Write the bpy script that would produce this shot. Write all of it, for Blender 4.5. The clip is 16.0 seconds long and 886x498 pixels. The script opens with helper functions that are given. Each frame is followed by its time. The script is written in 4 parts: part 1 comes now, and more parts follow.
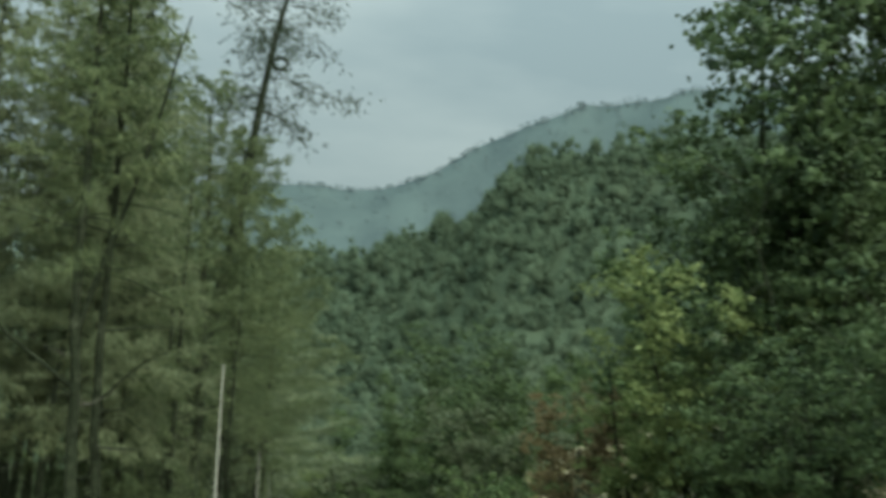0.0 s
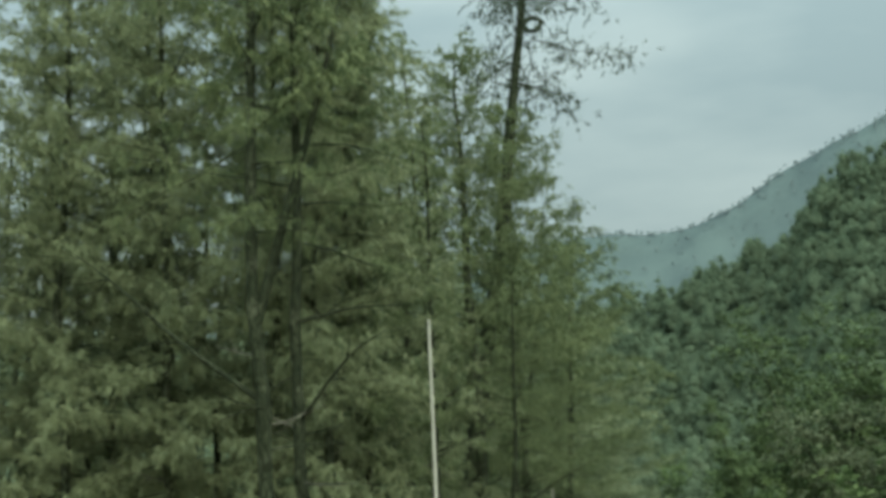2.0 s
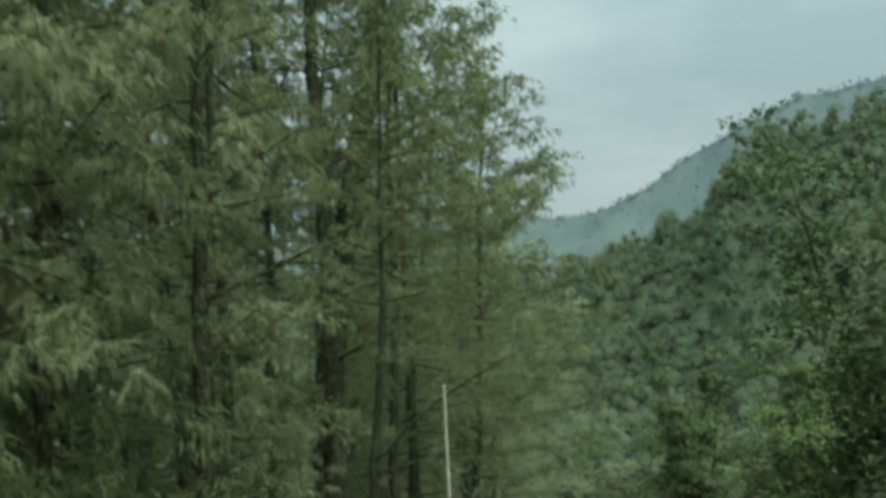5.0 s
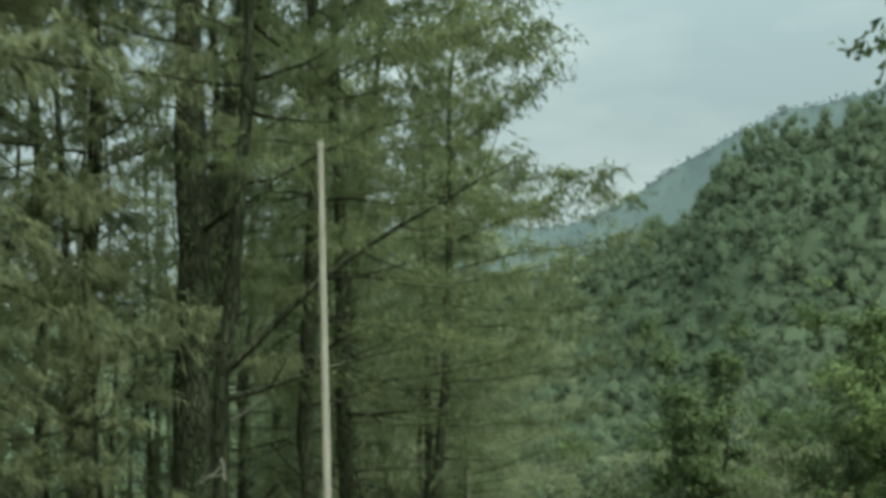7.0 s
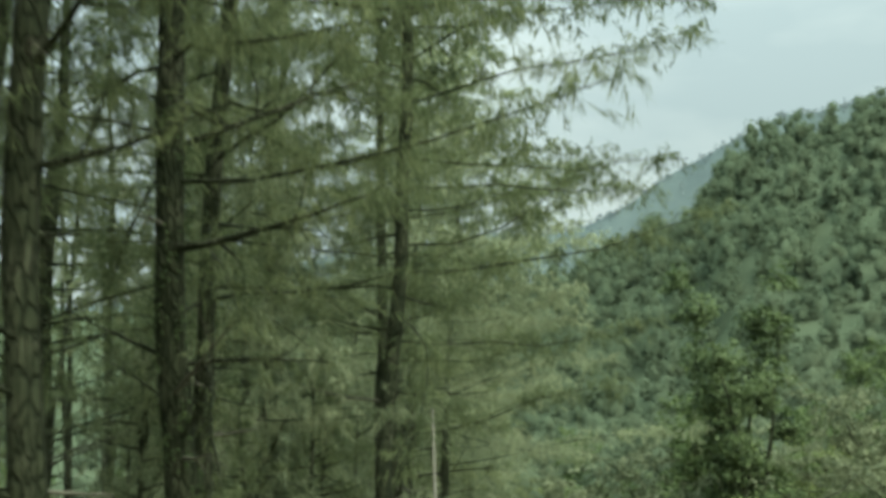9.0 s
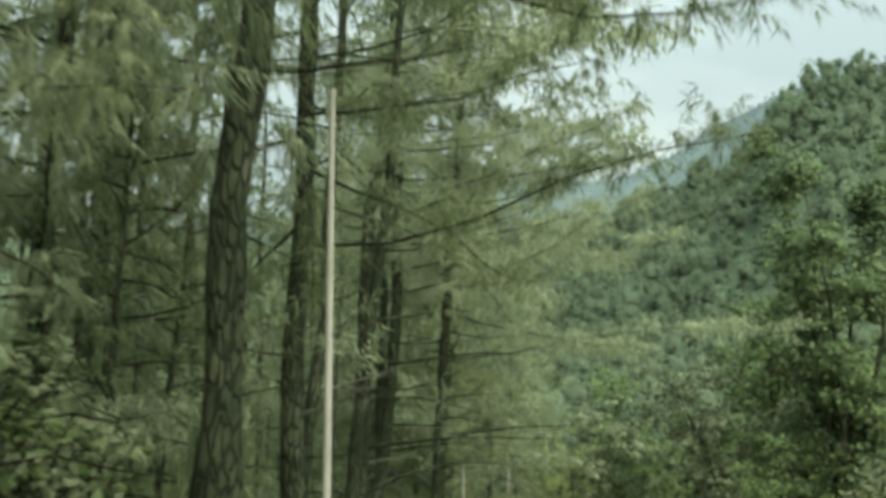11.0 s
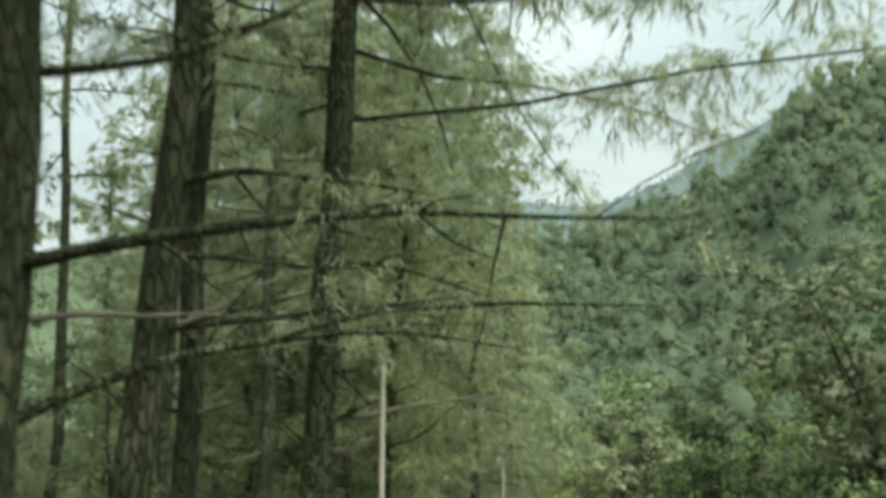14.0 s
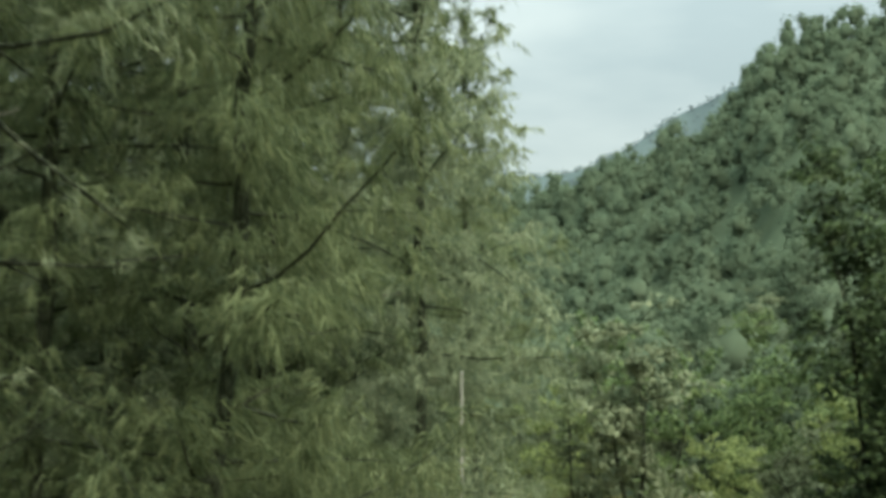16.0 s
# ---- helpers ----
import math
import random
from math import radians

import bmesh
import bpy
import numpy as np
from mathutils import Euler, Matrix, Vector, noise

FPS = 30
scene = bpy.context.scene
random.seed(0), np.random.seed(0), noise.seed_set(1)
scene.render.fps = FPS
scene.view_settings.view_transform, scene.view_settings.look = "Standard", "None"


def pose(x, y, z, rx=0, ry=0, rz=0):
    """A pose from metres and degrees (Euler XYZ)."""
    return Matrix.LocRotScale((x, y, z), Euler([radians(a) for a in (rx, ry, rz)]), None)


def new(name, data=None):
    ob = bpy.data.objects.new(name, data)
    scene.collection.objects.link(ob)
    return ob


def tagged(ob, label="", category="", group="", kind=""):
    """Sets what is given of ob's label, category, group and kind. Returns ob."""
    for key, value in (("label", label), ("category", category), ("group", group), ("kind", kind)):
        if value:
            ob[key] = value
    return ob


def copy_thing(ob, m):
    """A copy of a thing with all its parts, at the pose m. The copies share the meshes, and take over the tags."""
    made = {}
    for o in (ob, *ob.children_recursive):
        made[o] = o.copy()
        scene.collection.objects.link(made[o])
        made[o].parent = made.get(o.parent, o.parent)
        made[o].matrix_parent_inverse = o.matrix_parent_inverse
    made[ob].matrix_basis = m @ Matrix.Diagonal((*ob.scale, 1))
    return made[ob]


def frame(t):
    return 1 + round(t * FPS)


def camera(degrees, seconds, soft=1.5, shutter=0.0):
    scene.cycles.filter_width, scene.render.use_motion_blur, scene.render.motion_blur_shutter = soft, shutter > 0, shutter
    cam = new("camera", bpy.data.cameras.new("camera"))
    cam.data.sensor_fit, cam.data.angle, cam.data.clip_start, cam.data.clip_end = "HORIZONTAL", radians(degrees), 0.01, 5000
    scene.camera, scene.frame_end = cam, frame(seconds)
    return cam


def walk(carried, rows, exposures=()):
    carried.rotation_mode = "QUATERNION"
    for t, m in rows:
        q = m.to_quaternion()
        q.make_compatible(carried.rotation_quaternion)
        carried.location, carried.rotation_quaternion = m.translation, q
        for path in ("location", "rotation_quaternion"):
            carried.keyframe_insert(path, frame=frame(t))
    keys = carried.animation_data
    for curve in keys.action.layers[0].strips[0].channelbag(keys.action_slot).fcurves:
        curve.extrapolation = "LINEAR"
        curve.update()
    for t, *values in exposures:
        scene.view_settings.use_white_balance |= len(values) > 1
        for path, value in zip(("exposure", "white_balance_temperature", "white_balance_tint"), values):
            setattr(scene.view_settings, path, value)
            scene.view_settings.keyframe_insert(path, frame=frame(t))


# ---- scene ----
cam = camera(44.2, 16.0, soft=4.0, shutter=0.4)
ROWS = [
    (0.0, 0.00, 0.00, 0.00, 4.00, -3.00, -0.20),
    (0.5, 0.42, 3.94, -0.80, 5.60, -2.40, 5.80),
    (1.0, 0.38, 7.90, -1.63, 5.00, -2.00, 10.60),
    (1.5, -0.06, 12.16, -2.40, 5.70, 0.50, 14.50),
    (2.0, -0.70, 16.54, -3.17, 6.90, 2.50, 16.30),
    (2.5, -1.60, 20.70, -4.00, 6.80, 3.30, 16.10),
    (3.0, -2.50, 24.93, -4.80, 6.10, 3.30, 15.30),
    (3.5, -3.26, 29.25, -5.60, 5.90, 3.70, 14.20),
    (6.0, -6.60, 50.50, -9.60, 6.30, 2.30, 10.80),
    (6.5, -7.11, 54.19, -10.32, 6.30, 2.20, 10.90),
    (7.0, -7.58, 58.05, -10.93, 6.70, 1.90, 10.50),
    (7.5, -8.12, 62.12, -11.69, 7.00, 1.90, 10.50),
    (8.0, -8.62, 65.97, -12.45, 7.10, 1.90, 10.30),
    (8.5, -9.24, 71.04, -13.40, 7.30, 1.90, 10.30),
    (9.0, -9.74, 75.28, -14.27, 7.30, 1.70, 10.20),
    (9.5, -10.35, 80.08, -15.03, 6.00, 0.40, 10.30),
    (10.0, -10.57, 83.90, -15.87, 3.30, -0.80, 12.00),
    (12.5, -13.40, 105.00, -19.80, 7.20, 0.00, 11.60),
    (13.0, -14.03, 109.21, -20.57, 7.20, 0.00, 11.60),
    (13.5, -14.66, 113.43, -21.34, 6.80, -0.50, 11.80),
    (14.0, -15.29, 117.64, -22.11, 6.30, -0.30, 11.70),
    (14.5, -15.91, 121.86, -22.89, 5.80, 0.00, 11.50),
    (15.0, -16.54, 126.07, -23.66, 5.20, 0.00, 11.20),
    (15.5, -17.17, 130.29, -24.43, 5.00, 0.00, 10.40),
    (16.0, -17.80, 134.50, -25.20, 5.00, 0.00, 9.60),
]
EXPOSURES = [(0.0, 0.12, 6300, 2), (2.5, 0.30, 6350, 1), (3.5, 0.32, 6350, 1), (6.0, 0.30, 6400, 1), (7.0, 0.38, 6500, 1), (8.2, 0.43, 6600, 2), (10.0, 1.02, 6750, 4), (12.5, 0.80, 6850, 6), (14.5, 1.02, 6850, 8), (16.0, 0.74, 6650, 7)]
walk(cam, [(t, pose(x, y, z, 90 + pitch, roll, yaw)) for t, x, y, z, pitch, roll, yaw in ROWS], EXPOSURES)

# ---- world and light: a bright, overcast, hazy day ----
world = bpy.data.worlds.new("overcast_sky")
scene.world = world
world.use_nodes = True
wn, wl = world.node_tree.nodes, world.node_tree.links
wn.clear()
sky = wn.new("ShaderNodeTexSky")
sky.sky_type, sky.sun_disc = "NISHITA", False
sky.sun_elevation, sky.sun_rotation = radians(52), radians(140)
sky.air_density, sky.dust_density, sky.ozone_density = 1.0, 6.0, 1.0
co = wn.new("ShaderNodeTexCoord")
cl_map = wn.new("ShaderNodeMapping")
cl_map.inputs["Scale"].default_value = (1.0, 1.0, 3.2)
cl = wn.new("ShaderNodeTexNoise")
cl.inputs["Scale"].default_value, cl.inputs["Detail"].default_value, cl.inputs["Roughness"].default_value = 3.1, 5, 0.5
ramp = wn.new("ShaderNodeValToRGB")
ramp.color_ramp.elements[0].position, ramp.color_ramp.elements[0].color = 0.40, (3.0, 3.75, 3.85, 1)
ramp.color_ramp.elements[1].position, ramp.color_ramp.elements[1].color = 0.74, (4.5, 5.2, 5.1, 1)
mixc = wn.new("ShaderNodeMix")
mixc.data_type = "RGBA"
mixc.inputs["Factor"].default_value = 0.86
bg = wn.new("ShaderNodeBackground")
bg.inputs["Strength"].default_value = 0.10
out = wn.new("ShaderNodeOutputWorld")
wl.new(co.outputs["Generated"], cl_map.inputs["Vector"])
wl.new(cl_map.outputs["Vector"], cl.inputs["Vector"])
wl.new(cl.outputs["Fac"], ramp.inputs["Fac"])
wl.new(sky.outputs["Color"], mixc.inputs["A"])
wl.new(ramp.outputs["Color"], mixc.inputs["B"])
# an overcast sky is brightest overhead
axes = wn.new("ShaderNodeSeparateXYZ")
high = wn.new("ShaderNodeMath")
high.operation, high.use_clamp = "MAXIMUM", True
high.inputs[1].default_value = 0.0
curve = wn.new("ShaderNodeMath")
curve.operation = "POWER"
curve.inputs[1].default_value = 2.4
lift = wn.new("ShaderNodeMath")
lift.operation = "MULTIPLY_ADD"
lift.inputs[1].default_value, lift.inputs[2].default_value = 4.2, 1.0
scaled = wn.new("ShaderNodeVectorMath")
scaled.operation = "SCALE"
wl.new(co.outputs["Generated"], axes.inputs["Vector"])
wl.new(axes.outputs["Z"], high.inputs[0])
wl.new(high.outputs[0], curve.inputs[0])
wl.new(curve.outputs[0], lift.inputs[0])
wl.new(mixc.outputs["Result"], scaled.inputs[0])
wl.new(lift.outputs[0], scaled.inputs["Scale"])
wl.new(scaled.outputs["Vector"], bg.inputs["Color"])
wl.new(bg.outputs["Background"], out.inputs["Surface"])
sun_data = bpy.data.lights.new("sun", "SUN")
sun_data.energy, sun_data.angle, sun_data.color = 4.3, radians(60), (1.0, 0.95, 0.84)
sun = new("sun", sun_data)
sun.matrix_world = pose(0, 0, 60, 38, 0, 40)


# ---- materials ----
def ramp_material(name, dark, light, rough=0.9, scale=3.0, bump=0.3, bump_scale=30.0, translucent=0.0, islands=False, stretch=(1, 1, 1), patch=None, specular=0.15, island=0.55, low=0.45, high=1.0):
    """Two-scale mottled surface between two colours, with fine relief; leaves let some light through."""
    m = bpy.data.materials.new(name)
    m.use_nodes = True
    n, l = m.node_tree.nodes, m.node_tree.links
    b = n["Principled BSDF"]
    b.inputs["Roughness"].default_value = rough
    b.inputs["Specular IOR Level"].default_value = specular
    tc = n.new("ShaderNodeTexCoord")
    mp = n.new("ShaderNodeMapping")
    mp.inputs["Scale"].default_value = stretch
    l.new(tc.outputs["Object"], mp.inputs["Vector"])
    big = n.new("ShaderNodeTexNoise")
    big.inputs["Scale"].default_value, big.inputs["Detail"].default_value = scale, 5
    l.new(mp.outputs["Vector"], big.inputs["Vector"])
    fine = n.new("ShaderNodeTexNoise")
    fine.inputs["Scale"].default_value, fine.inputs["Detail"].default_value = bump_scale, 4
    l.new(mp.outputs["Vector"], fine.inputs["Vector"])
    add = n.new("ShaderNodeMath")
    add.operation = "MULTIPLY_ADD"
    add.inputs[1].default_value, add.inputs[2].default_value = 0.45, 0.0
    l.new(fine.outputs["Fac"], add.inputs[0])
    total = n.new("ShaderNodeMath")
    l.new(big.outputs["Fac"], total.inputs[0])
    l.new(add.outputs[0], total.inputs[1])
    last = total
    if islands:
        geo = n.new("ShaderNodeNewGeometry")
        isl = n.new("ShaderNodeMath")
        isl.operation = "MULTIPLY_ADD"
        isl.inputs[1].default_value = island
        l.new(geo.outputs["Random Per Island"], isl.inputs[0])
        l.new(total.outputs[0], isl.inputs[2])
        last = n.new("ShaderNodeMath")
        last.operation = "SUBTRACT"
        last.inputs[1].default_value = island / 2
        l.new(isl.outputs[0], last.inputs[0])
    info = n.new("ShaderNodeObjectInfo")
    var = n.new("ShaderNodeMath")
    var.operation = "MULTIPLY_ADD"
    var.inputs[1].default_value = 0.22
    l.new(info.outputs["Random"], var.inputs[0])
    l.new(last.outputs[0], var.inputs[2])
    cr = n.new("ShaderNodeValToRGB")
    e = cr.color_ramp.elements
    e[0].position, e[0].color = low, (*dark, 1)
    e[1].position, e[1].color = high, (*light, 1)
    if patch:
        p = e.new((low + high) / 2)
        p.color = (*patch, 1)
    l.new(var.outputs[0], cr.inputs["Fac"])
    l.new(cr.outputs["Color"], b.inputs["Base Color"])
    if bump:
        bp = n.new("ShaderNodeBump")
        bp.inputs["Strength"].default_value, bp.inputs["Distance"].default_value = bump, 0.03
        l.new(fine.outputs["Fac"], bp.inputs["Height"])
        l.new(bp.outputs["Normal"], b.inputs["Normal"])
    if translucent:
        tr = n.new("ShaderNodeBsdfTranslucent")
        l.new(cr.outputs["Color"], tr.inputs["Color"])
        mx = n.new("ShaderNodeMixShader")
        mx.inputs[0].default_value = translucent
        l.new(b.outputs[0], mx.inputs[1])
        l.new(tr.outputs[0], mx.inputs[2])
        l.new(mx.outputs[0], n["Material Output"].inputs["Surface"])
    return m


def bark_material():
    """Thick pine bark: upright plates between dark fissures, with grey-green lichen patches."""
    m = bpy.data.materials.new("pine_bark")
    m.use_nodes = True
    n, l = m.node_tree.nodes, m.node_tree.links
    b = n["Principled BSDF"]
    b.inputs["Roughness"].default_value, b.inputs["Specular IOR Level"].default_value = 0.95, 0.1
    tc = n.new("ShaderNodeTexCoord")
    mp = n.new("ShaderNodeMapping")
    mp.inputs["Scale"].default_value = (1, 1, 0.26)
    l.new(tc.outputs["Object"], mp.inputs["Vector"])
    warp = n.new("ShaderNodeTexNoise")
    warp.inputs["Scale"].default_value, warp.inputs["Detail"].default_value = 7.0, 3
    l.new(mp.outputs["Vector"], warp.inputs["Vector"])
    bend = n.new("ShaderNodeMix")
    bend.data_type = "VECTOR"
    bend.inputs["Factor"].default_value = 0.10
    l.new(mp.outputs["Vector"], bend.inputs["A"])
    l.new(warp.outputs["Color"], bend.inputs["B"])
    cells = n.new("ShaderNodeTexVoronoi")
    cells.feature = "DISTANCE_TO_EDGE"
    cells.inputs["Scale"].default_value = 11.0
    l.new(bend.outputs["Result"], cells.inputs["Vector"])
    plate = n.new("ShaderNodeMapRange")
    plate.inputs["From Max"].default_value = 0.16
    l.new(cells.outputs["Distance"], plate.inputs["Value"])
    patch = n.new("ShaderNodeTexNoise")
    patch.inputs["Scale"].default_value, patch.inputs["Detail"].default_value = 1.6, 6
    l.new(tc.outputs["Object"], patch.inputs["Vector"])
    info = n.new("ShaderNodeObjectInfo")
    shift = n.new("ShaderNodeMath")
    shift.operation = "MULTIPLY_ADD"
    shift.inputs[1].default_value = 0.12
    l.new(info.outputs["Random"], shift.inputs[0])
    l.new(patch.outputs["Fac"], shift.inputs[2])
    tone = n.new("ShaderNodeValToRGB")
    e = tone.color_ramp.elements
    e[0].position, e[0].color = 0.36, (0.024, 0.033, 0.019, 1)
    e[1].position, e[1].color = 0.78, (0.092, 0.106, 0.070, 1)
    mid = e.new(0.58)
    mid.color = (0.042, 0.053, 0.031, 1)
    l.new(shift.outputs[0], tone.inputs["Fac"])
    mix = n.new("ShaderNodeMix")
    mix.data_type = "RGBA"
    mix.inputs["A"].default_value = (0.013, 0.018, 0.010, 1)
    l.new(plate.outputs["Result"], mix.inputs["Factor"])
    l.new(tone.outputs["Color"], mix.inputs["B"])
    l.new(mix.outputs["Result"], b.inputs["Base Color"])
    total = n.new("ShaderNodeMath")
    total.operation = "MULTIPLY_ADD"
    total.inputs[1].default_value = 0.35
    l.new(warp.outputs["Fac"], total.inputs[0])
    l.new(plate.outputs["Result"], total.inputs[2])
    bp = n.new("ShaderNodeBump")
    bp.inputs["Strength"].default_value, bp.inputs["Distance"].default_value = 1.0, 0.035
    l.new(total.outputs[0], bp.inputs["Height"])
    l.new(bp.outputs["Normal"], b.inputs["Normal"])
    return m


def distant(name, dark, light, haze_glow, amount, scale):
    """Far-off forest whose air haze is put into the material as a faint emission."""
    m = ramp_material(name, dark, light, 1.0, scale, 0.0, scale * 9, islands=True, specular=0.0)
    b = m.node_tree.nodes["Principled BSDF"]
    b.inputs["Emission Color"].default_value = (*haze_glow, 1)
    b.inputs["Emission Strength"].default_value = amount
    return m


BARK = bark_material()
DEADWOOD = ramp_material("weathered_dead_wood", (0.038, 0.041, 0.031), (0.118, 0.122, 0.095), 0.9, 3, 0.5, 26)
NEEDLES = ramp_material("pine_needles", (0.062, 0.092, 0.046), (0.182, 0.225, 0.112), 0.7, 0.35, 0, 3, 0.5, True, patch=(0.106, 0.142, 0.070))
# needles paled to grey-green: haze over the later pines put into base colour
HAZE_PALE_NEEDLES = ramp_material("haze_pale_pine_needles", (0.112, 0.152, 0.096), (0.285, 0.34, 0.208), 0.7, 0.35, 0, 3, 0.5, True, patch=(0.182, 0.23, 0.14))
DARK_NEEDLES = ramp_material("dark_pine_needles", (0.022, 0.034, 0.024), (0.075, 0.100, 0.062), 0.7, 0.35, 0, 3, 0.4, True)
# lighter grey-green needles: the hazy depth of the forest painted into the colour
HAZE_GREY_NEEDLES = ramp_material("haze_grey_pine_needles", (0.112, 0.146, 0.084), (0.245, 0.288, 0.166), 0.8, 0.4, 0, 3, 0.5, True)
LEAVES = ramp_material("broad_leaves", (0.034, 0.062, 0.023), (0.128, 0.182, 0.072), 0.55, 0.5, 0, 4, 0.42, True, patch=(0.070, 0.114, 0.044))
YOUNG_LEAVES = ramp_material("yellow_green_leaves", (0.085, 0.125, 0.042), (0.215, 0.27, 0.105), 0.6, 0.6, 0, 4, 0.42, True)
GREY_LEAVES = ramp_material("grey_green_leaves", (0.062, 0.088, 0.048), (0.160, 0.194, 0.114), 0.65, 0.6, 0, 4, 0.4, True)
RUST_LEAVES = ramp_material("rusty_dry_leaves", (0.085, 0.07, 0.035), (0.22, 0.18, 0.09), 0.7, 0.6, 0, 4, 0.35, True)
# hillside haze put into the leaf colour: shifted blue-green, contrast narrowed
HILL_LEAVES = ramp_material("hazy_hillside_leaves", (0.072, 0.106, 0.069), (0.114, 0.154, 0.100), 1.0, 0.05, 0, 0.3, 0.5, True, specular=0.0, island=0.10, patch=(0.092, 0.130, 0.084), low=0.45, high=1.05)
# the ridge's blue haze is this emission; no air is modelled
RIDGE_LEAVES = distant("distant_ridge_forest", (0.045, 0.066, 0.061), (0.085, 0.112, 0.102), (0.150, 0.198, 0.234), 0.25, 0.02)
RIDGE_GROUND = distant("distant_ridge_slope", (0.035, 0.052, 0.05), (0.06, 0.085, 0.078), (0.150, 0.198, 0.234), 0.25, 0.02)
SOIL = ramp_material("forest_soil_with_litter", (0.08, 0.075, 0.045), (0.23, 0.205, 0.125), 0.95, 0.5, 0.8, 9, patch=(0.135, 0.135, 0.075))
# ground between far crowns, with their shade painted in as a darker green
SHADED_SCRUB = ramp_material("shaded_green_scrub", (0.030, 0.046, 0.029), (0.056, 0.078, 0.050), 1.0, 0.08, 0.5, 1.2, specular=0.0)
GRASS = ramp_material("undergrowth", (0.08, 0.10, 0.035), (0.26, 0.26, 0.10), 0.8, 0.3, 0, 3, 0.4, True)
# darker copy of broad_leaves: shade of the large tree put into the colour
DARK_LEAVES = ramp_material("dark_broad_leaves", (0.022, 0.042, 0.020), (0.088, 0.132, 0.056), 0.5, 0.4, 0, 4, 0.35, True)
ASPHALT = ramp_material("worn_asphalt", (0.04, 0.04, 0.042), (0.075, 0.074, 0.07), 0.85, 0.7, 0.5, 60)
POLE_PAINT = ramp_material("pale_weathered_pole", (0.165, 0.175, 0.150), (0.31, 0.32, 0.275), 0.7, 1.3, 0.3, 30)
KERB_PAINT = ramp_material("whitewashed_stone", (0.45, 0.44, 0.40), (0.75, 0.74, 0.70), 0.9, 2.0, 0.6, 20)
RED_PAINT = ramp_material("faded_red_paint", (0.15, 0.085, 0.07), (0.26, 0.17, 0.14), 0.9, 2.0, 0.5, 20)


# ---- mesh tools ----
rng = np.random.default_rng(7)


def mesh_from(name, verts, faces, mats, index=None, smooth=False):
    """A mesh from arrays: faces is N x 3 or N x 4."""
    verts, faces = np.asarray(verts, np.float32), np.asarray(faces, np.int32)
    me = bpy.data.meshes.new(name)
    k = faces.shape[1]
    me.vertices.add(len(verts))
    me.vertices.foreach_set("co", verts.ravel())
    me.loops.add(faces.size)
    me.loops.foreach_set("vertex_index", faces.ravel())
    me.polygons.add(len(faces))
    me.polygons.foreach_set("loop_start", np.arange(0, faces.size, k, dtype=np.int32))
    if index is not None:
        me.polygons.foreach_set("material_index", np.asarray(index, np.int32))
    me.polygons.foreach_set("use_smooth", np.full(len(faces), smooth))
    for m in mats:
        me.materials.append(m)
    me.update(calc_edges=True)
    return me


def tube(points, radii, sides=6, rough=0.0):
    """Triangles of a tapered, bent tube."""
    p = np.asarray(points, float)
    t = np.gradient(p, axis=0)
    t /= np.linalg.norm(t, axis=1)[:, None] + 1e-9
    up = np.where(np.abs(t[:, 2:3]) > 0.9, [[1.0, 0, 0]], [[0, 0, 1.0]])
    u = np.cross(t, up)
    u /= np.linalg.norm(u, axis=1)[:, None] + 1e-9
    v = np.cross(t, u)
    a = np.arange(sides) * 2 * np.pi / sides
    r = np.asarray(radii)[:, None] * (1 + rough * rng.uniform(-1, 1, (len(p), sides)))
    ring = p[:, None] + r[..., None] * (np.cos(a)[None, :, None] * u[:, None] + np.sin(a)[None, :, None] * v[:, None])
    f = []
    for i in range(len(p) - 1):
        for j in range(sides):
            q = (j + 1) % sides
            a0, a1, b0, b1 = i * sides + j, i * sides + q, (i + 1) * sides + j, (i + 1) * sides + q
            f += [(a0, a1, b1), (a0, b1, b0)]
    return ring.reshape(-1, 3), np.array(f, np.int32)


def merge(parts):
    """Joins (verts, faces) pairs."""
    vs, fs, k = [], [], 0
    for v, f in parts:
        vs.append(v)
        fs.append(f + k)
        k += len(v)
    return np.concatenate(vs), np.concatenate(fs)


def unit(v):
    return v / (np.linalg.norm(v, axis=-1, keepdims=True) + 1e-9)


def needles(centres, ways, count, length, width, spread=0.75, droop=0.25):
    """Tufts of long narrow needles at the twig ends."""
    w = np.repeat(unit(ways), count, 0)
    c = np.repeat(centres, count, 0) - w * rng.uniform(0, 0.5, (len(w), 1)) + rng.normal(0, 0.03, w.shape)
    d = unit(w + spread * rng.normal(0, 1, c.shape) - np.array([0, 0, droop]))
    side = unit(np.cross(d, rng.normal(0, 1, c.shape))) * width * rng.uniform(0.6, 1.3, (len(c), 1))
    tip = c + d * length * rng.uniform(0.65, 1.2, (len(c), 1))
    v = np.stack([c - side, c + side, tip], 1).reshape(-1, 3)
    return v, np.arange(len(c) * 3).reshape(-1, 3)


